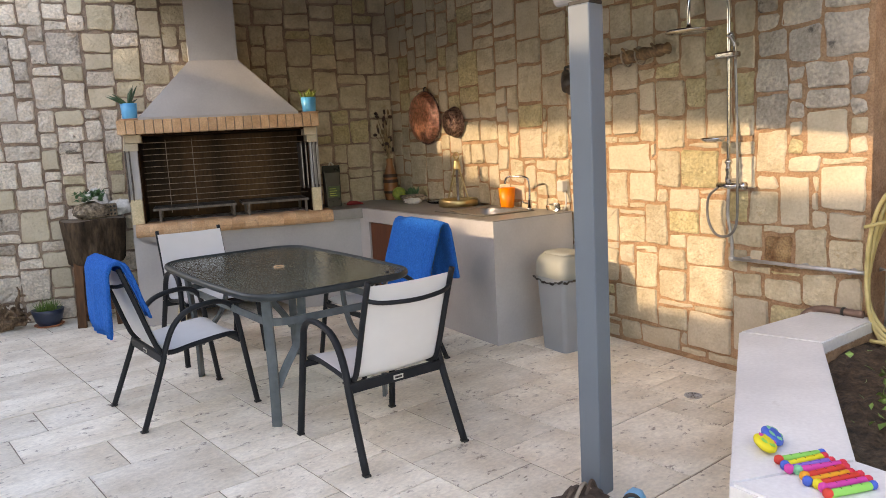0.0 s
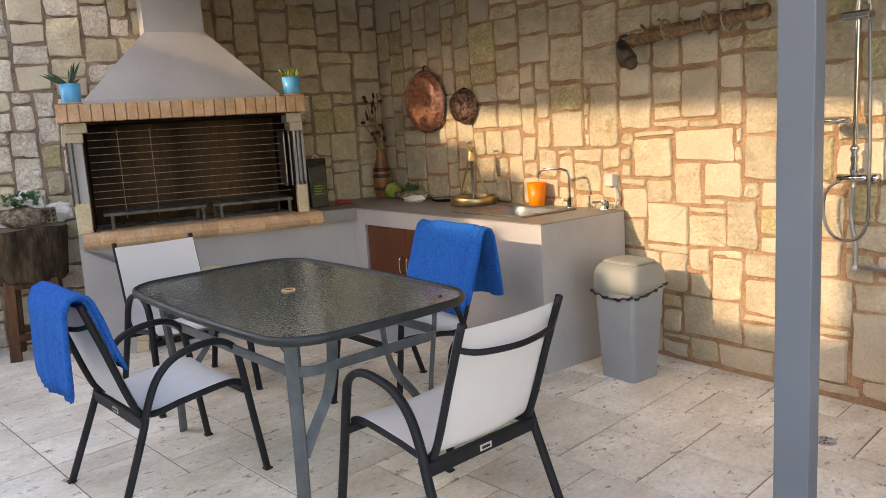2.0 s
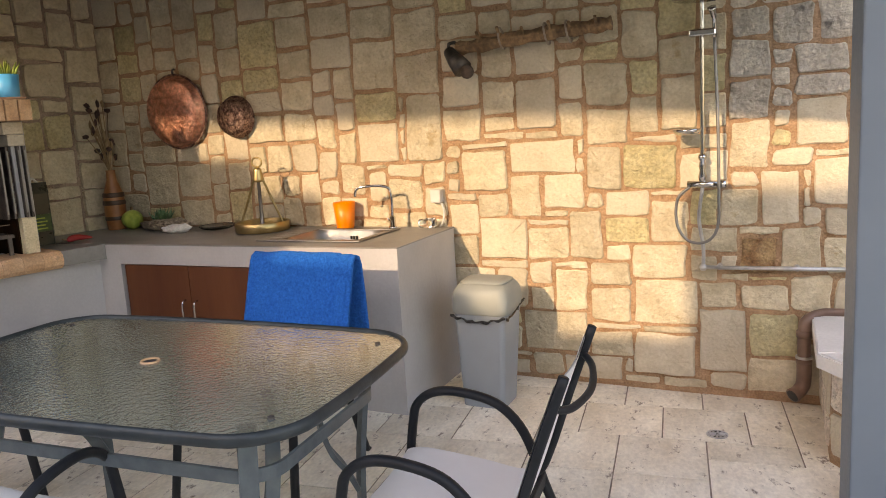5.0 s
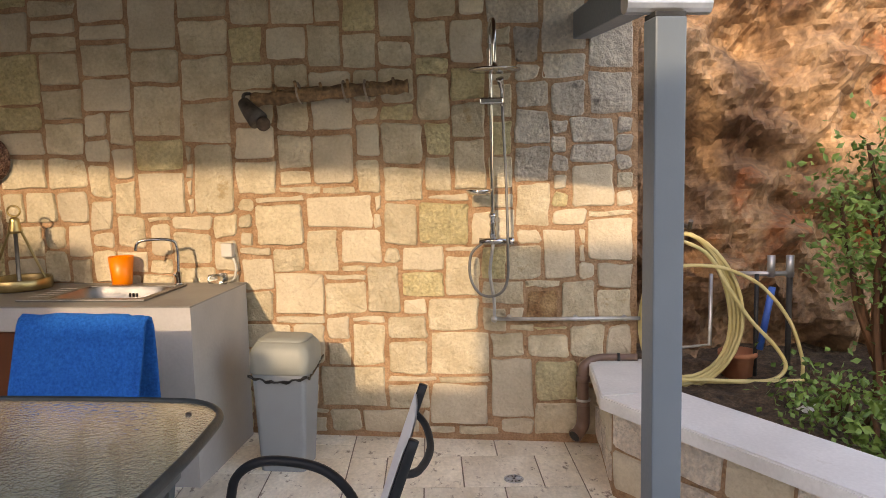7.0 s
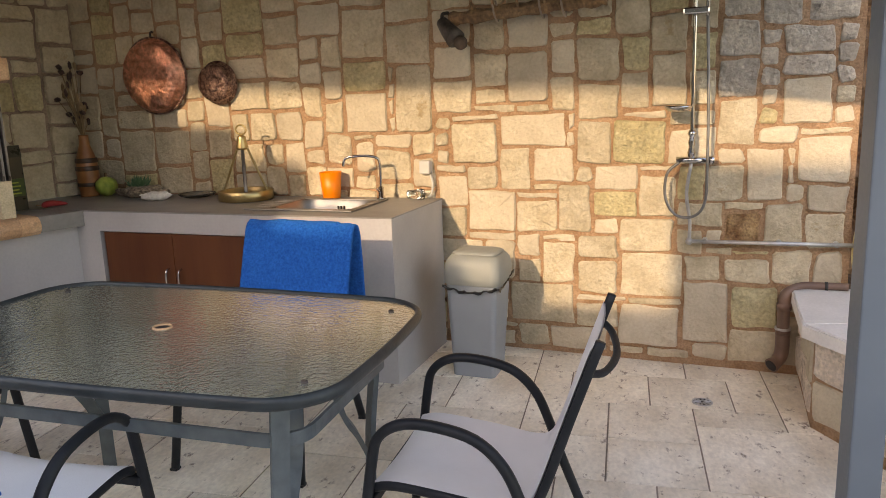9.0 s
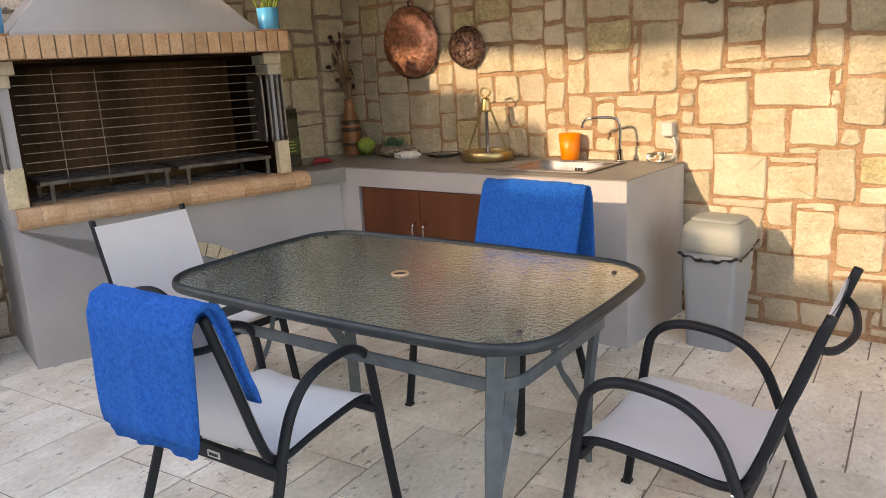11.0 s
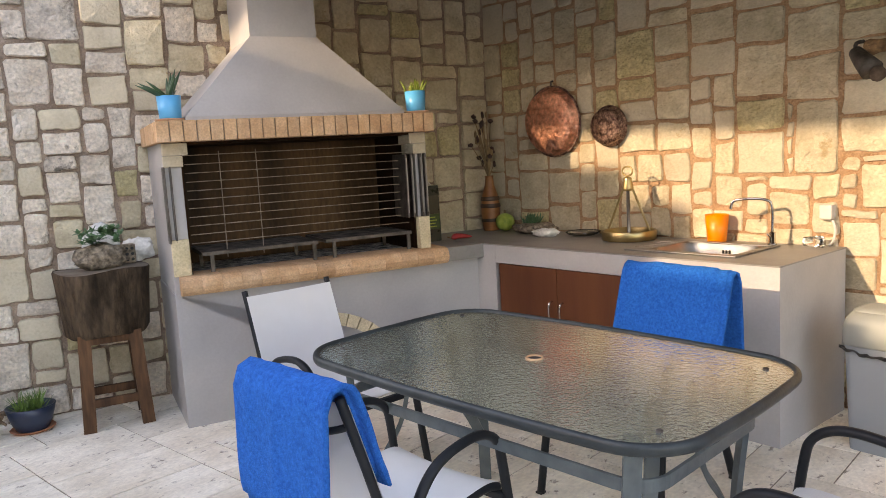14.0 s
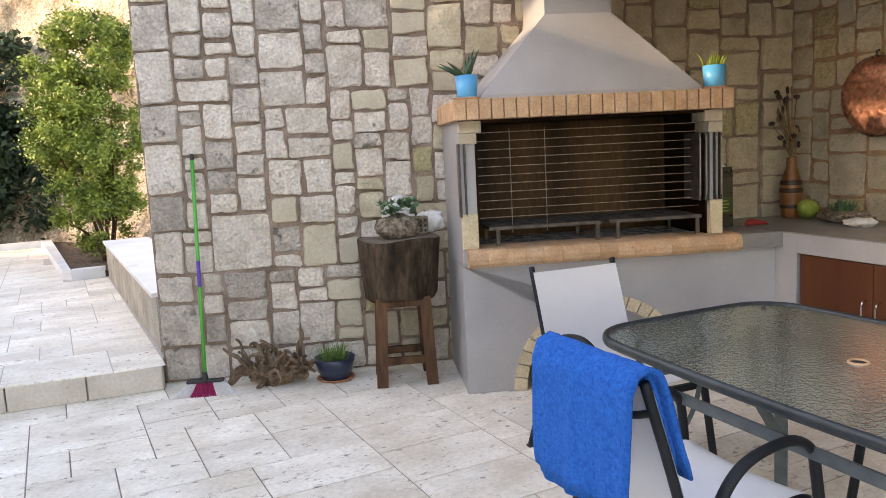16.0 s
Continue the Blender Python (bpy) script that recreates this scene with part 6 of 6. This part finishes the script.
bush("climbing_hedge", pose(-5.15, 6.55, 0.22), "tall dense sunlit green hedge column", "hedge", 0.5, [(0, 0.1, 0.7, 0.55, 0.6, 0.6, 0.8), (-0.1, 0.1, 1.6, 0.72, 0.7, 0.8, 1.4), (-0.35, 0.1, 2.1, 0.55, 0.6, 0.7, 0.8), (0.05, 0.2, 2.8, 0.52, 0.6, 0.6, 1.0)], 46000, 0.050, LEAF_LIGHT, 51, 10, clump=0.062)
bush("dark_hedge", pose(-7.6, 11.0, 0.2), "dark shaded hedge beyond the terrace kerb", "hedge", 0.5, [(0, 0, 1.2, 2.2, 0.6, 1.3, 2.6), (0.9, -0.2, 2.6, 1.9, 0.7, 1.0, 1.6), (1.2, -0.4, 1.4, 0.9, 0.5, 1.2, 1.2)], 20000, 0.14, LEAF_SHADED, 52, 8)
bush("hanging_shrub", pose(-6.2, 12.2, 2.6), "dry brown and green shrub hanging over the rock", "shrub", 0.5, [(0, 0, 0.6, 1.5, 0.7, 0.7, 1.4)], 5000, 0.15, DRY, 53, 8, hang=0.8)
rock2 = part("rock_face", rough_sheet(110, 70, lambda u, v: ((-10.5 + 8.0 * u + 0.3 * v, 12.6 - 6.0 * u ** 1.4 + 1.0 * v, 6.0 * v), (0, -1, 0.1)), 0.3, 0.7, 4), ROCK_PALE, smooth=True)
tagged(rock2, "pale tan rock face behind the hedge", "rock", kind="structure")


# ---- pieces of walls and floors ----
def back_choice(x, z, k, rng):
    if k in (0, 1):
        return STONE_PALE
    grey = (-x - 2.7) / 1.7 + rng.uniform(-0.35, 0.35) + (0.15 if z > 1.3 else 0)
    if grey > 0.62:
        return STONE_GREY if rng.random() < 0.33 else STONE_PALE
    if grey > 0.1:
        return STONE_PALE if rng.random() < 0.8 else STONE_SMOOTH
    return STONE if rng.random() < 0.92 else STONE_YELLOW


def sink_choice(x, z, k, rng):
    if k >= 0:
        return (STONE, STONE_SMOOTH, STONE_YELLOW, STONE_RED, STONE_SMOOTH, STONE, STONE_SMOOTH, STONE, STONE)[k] if k < 9 else (STONE if k % 2 else STONE_SMOOTH)
    # Beyond the roof beam the skylight is given by greyer stones.
    if z > 1.5 and x > 4.5:
        return STONE_SKYLIT
    return rng.choice([STONE, STONE, STONE, STONE, STONE, STONE_SMOOTH, STONE_SMOOTH, STONE_SMOOTH, STONE_YELLOW])


stone_wall(wall_back, 4.60, WALL_H, -4.62, [(8, 15, 8, 8), (5, 38, 7, 3), (0, 0, 5, 5), (0, 5, 6, 6), (0, 11, 5, 4), (0, 15, 4, 6), (0, 21, 5, 5), (0, 26, 5, 7), (0, 33, 5, 5), (0, 38, 5, 7)], 71, back_choice, sizes=SIZES, g=0.0075, proud=(0.010, 0.030))
SINK_FIXED = [(60, 22, 6, 5), (66, 24, 8, 4), (79, 22, 6, 5), (91, 13, 4, 4), (87, 2, 5, 7), (80, 7, 7, 5), (80, 1, 7, 5), (67, 3, 8, 5), (73, 14, 4, 6), (68, 14, 5, 4), (62, 14, 6, 5), (80, 12, 6, 4), (93, 18, 4, 6), (90, 24, 4, 5), (96, 26, 5, 5), (83, 28, 4, 6), (67, 29, 5, 6), (53, 26, 5, 8), (46, 26, 6, 5), (58, 28, 5, 4), (70, 20, 5, 4), (66, 19, 4, 5), (98, 20, 5, 5)]
stone_wall(wall_sink, 5.17, WALL_H, 0.0, SINK_FIXED, 72, sink_choice, sizes=SIZES)

TILT_FLOOR = pose(-3.577, -0.975, 0, 0, 0, 7)


def tile_mesh(w, h):
    """One paving tile with a worn edge, its top at zero."""
    e = 0.0015
    v = [(x, y, z) for z, g in ((-0.008, 0.0), (-0.0015, 0.0), (0.0, e)) for x, y in ((g, g), (w - g, g), (w - g, h - g), (g, h - g))]
    f = [(8, 9, 10, 11)]
    for k in (0, 4):
        f += [(k + i, k + (i + 1) % 4, k + 4 + (i + 1) % 4, k + 4 + i) for i in range(4)]
    me = bpy.data.meshes.new("tile")
    me.from_pydata(v, [], f)
    me.materials.append(TILE)
    return me


def paving(parent, x0, y0, nx, ny, cell, z, inside, near, seed, cuts=()):
    rng = random.Random(seed)
    shared, rest, made = {}, B(), 0
    for x, y, w, h, k in pack(nx, ny, [], rng, [(2, 2), (3, 2), (2, 3), (3, 3), (2, 2), (1, 2), (2, 1), (3, 2), (2, 3)], 4, 1):
        p = TILT_FLOOR @ Vector((x0 + (x + w / 2) * cell, y0 + (y + h / 2) * cell, 0))
        if not inside(p.x, p.y):
            continue
        g = 0.0036
        at = TILT_FLOOR @ pose(x0 + x * cell + g, y0 + y * cell + g, z + rng.uniform(-0.001, 0.001))
        if parent is floor:
            at = Matrix.Translation((0, 0, floor_z(p.y))) @ Matrix.Translation(p) @ Matrix.Rotation(math.atan(FALL) if FALL_TO < p.y < FALL_FROM else 0.0, 4, "X") @ Matrix.Translation(-p) @ at
        corners = [at @ Vector((u * (w * cell - 2 * g), v * (h * cell - 2 * g), 0)) for u in (0, 1) for v in (0, 1)]
        sides = [[(q - Vector(co)).dot(Vector(no)) for q in corners] for co, no in cuts]
        if any(min(d) > 0 for d in sides):
            continue
        if any(max(d) > 0 for d in sides):
            bm = B()
            me = tile_mesh(w * cell - 2 * g, h * cell - 2 * g)
            me.transform(at)
            bm.from_mesh(me)
            for co, no in cuts:
                cut = bmesh.ops.bisect_plane(bm, geom=bm.verts[:] + bm.edges[:] + bm.faces[:], plane_co=co, plane_no=no, clear_outer=True)
                bmesh.ops.holes_fill(bm, edges=[e for e in bm.edges if e.is_boundary])
            if len(bm.faces):
                part("tile", bm, TILE, parent)
            continue
        if near(p.x, p.y) and made < 300:
            key = (w, h)
            if key not in shared:
                shared[key] = tile_mesh(w * cell - 2 * g, h * cell - 2 * g)
            t = new("tile", shared[key])
            t.parent = parent
            t.matrix_world = at
            made += 1
        else:
            me = tile_mesh(w * cell - 2 * g, h * cell - 2 * g)
            me.transform(at)
            rest.from_mesh(me)
    if len(rest.verts):
        tagged(part("far_tiles", rest, TILE, parent), kind="stuff")


def on_patio(x, y):
    edge = y > -5.15 or (x < -0.4 and y > -5.30 + (x + 0.7) * 0.708) or x < -1.75
    return x < 0.28 and edge and y < (0.88 if x < -4.45 else 0.05 - x * 0.249) and x > -9.4 and y > -11.8


paving(floor, -6.5, -11.2, 54, 66, 0.20, 0.0, on_patio, lambda x, y: x > -5.2 and y > -5.0, 81)
paving(terrace, -7.6, 1.0, 42, 52, 0.22, 0.170, lambda x, y: 0.45 < y < 10.4 and x < -4.1 - 0.136 * (y - 1.2) and x > -10.8 and not (y > 5.5 and x > -5.55 - 0.18 * (y - 5.6)), lambda x, y: y < 5, 82, [((-4.505, 1.0, 0), (0.991, 0.134, 0)), ((-5, 0.757, 0), (0, -1, 0))])
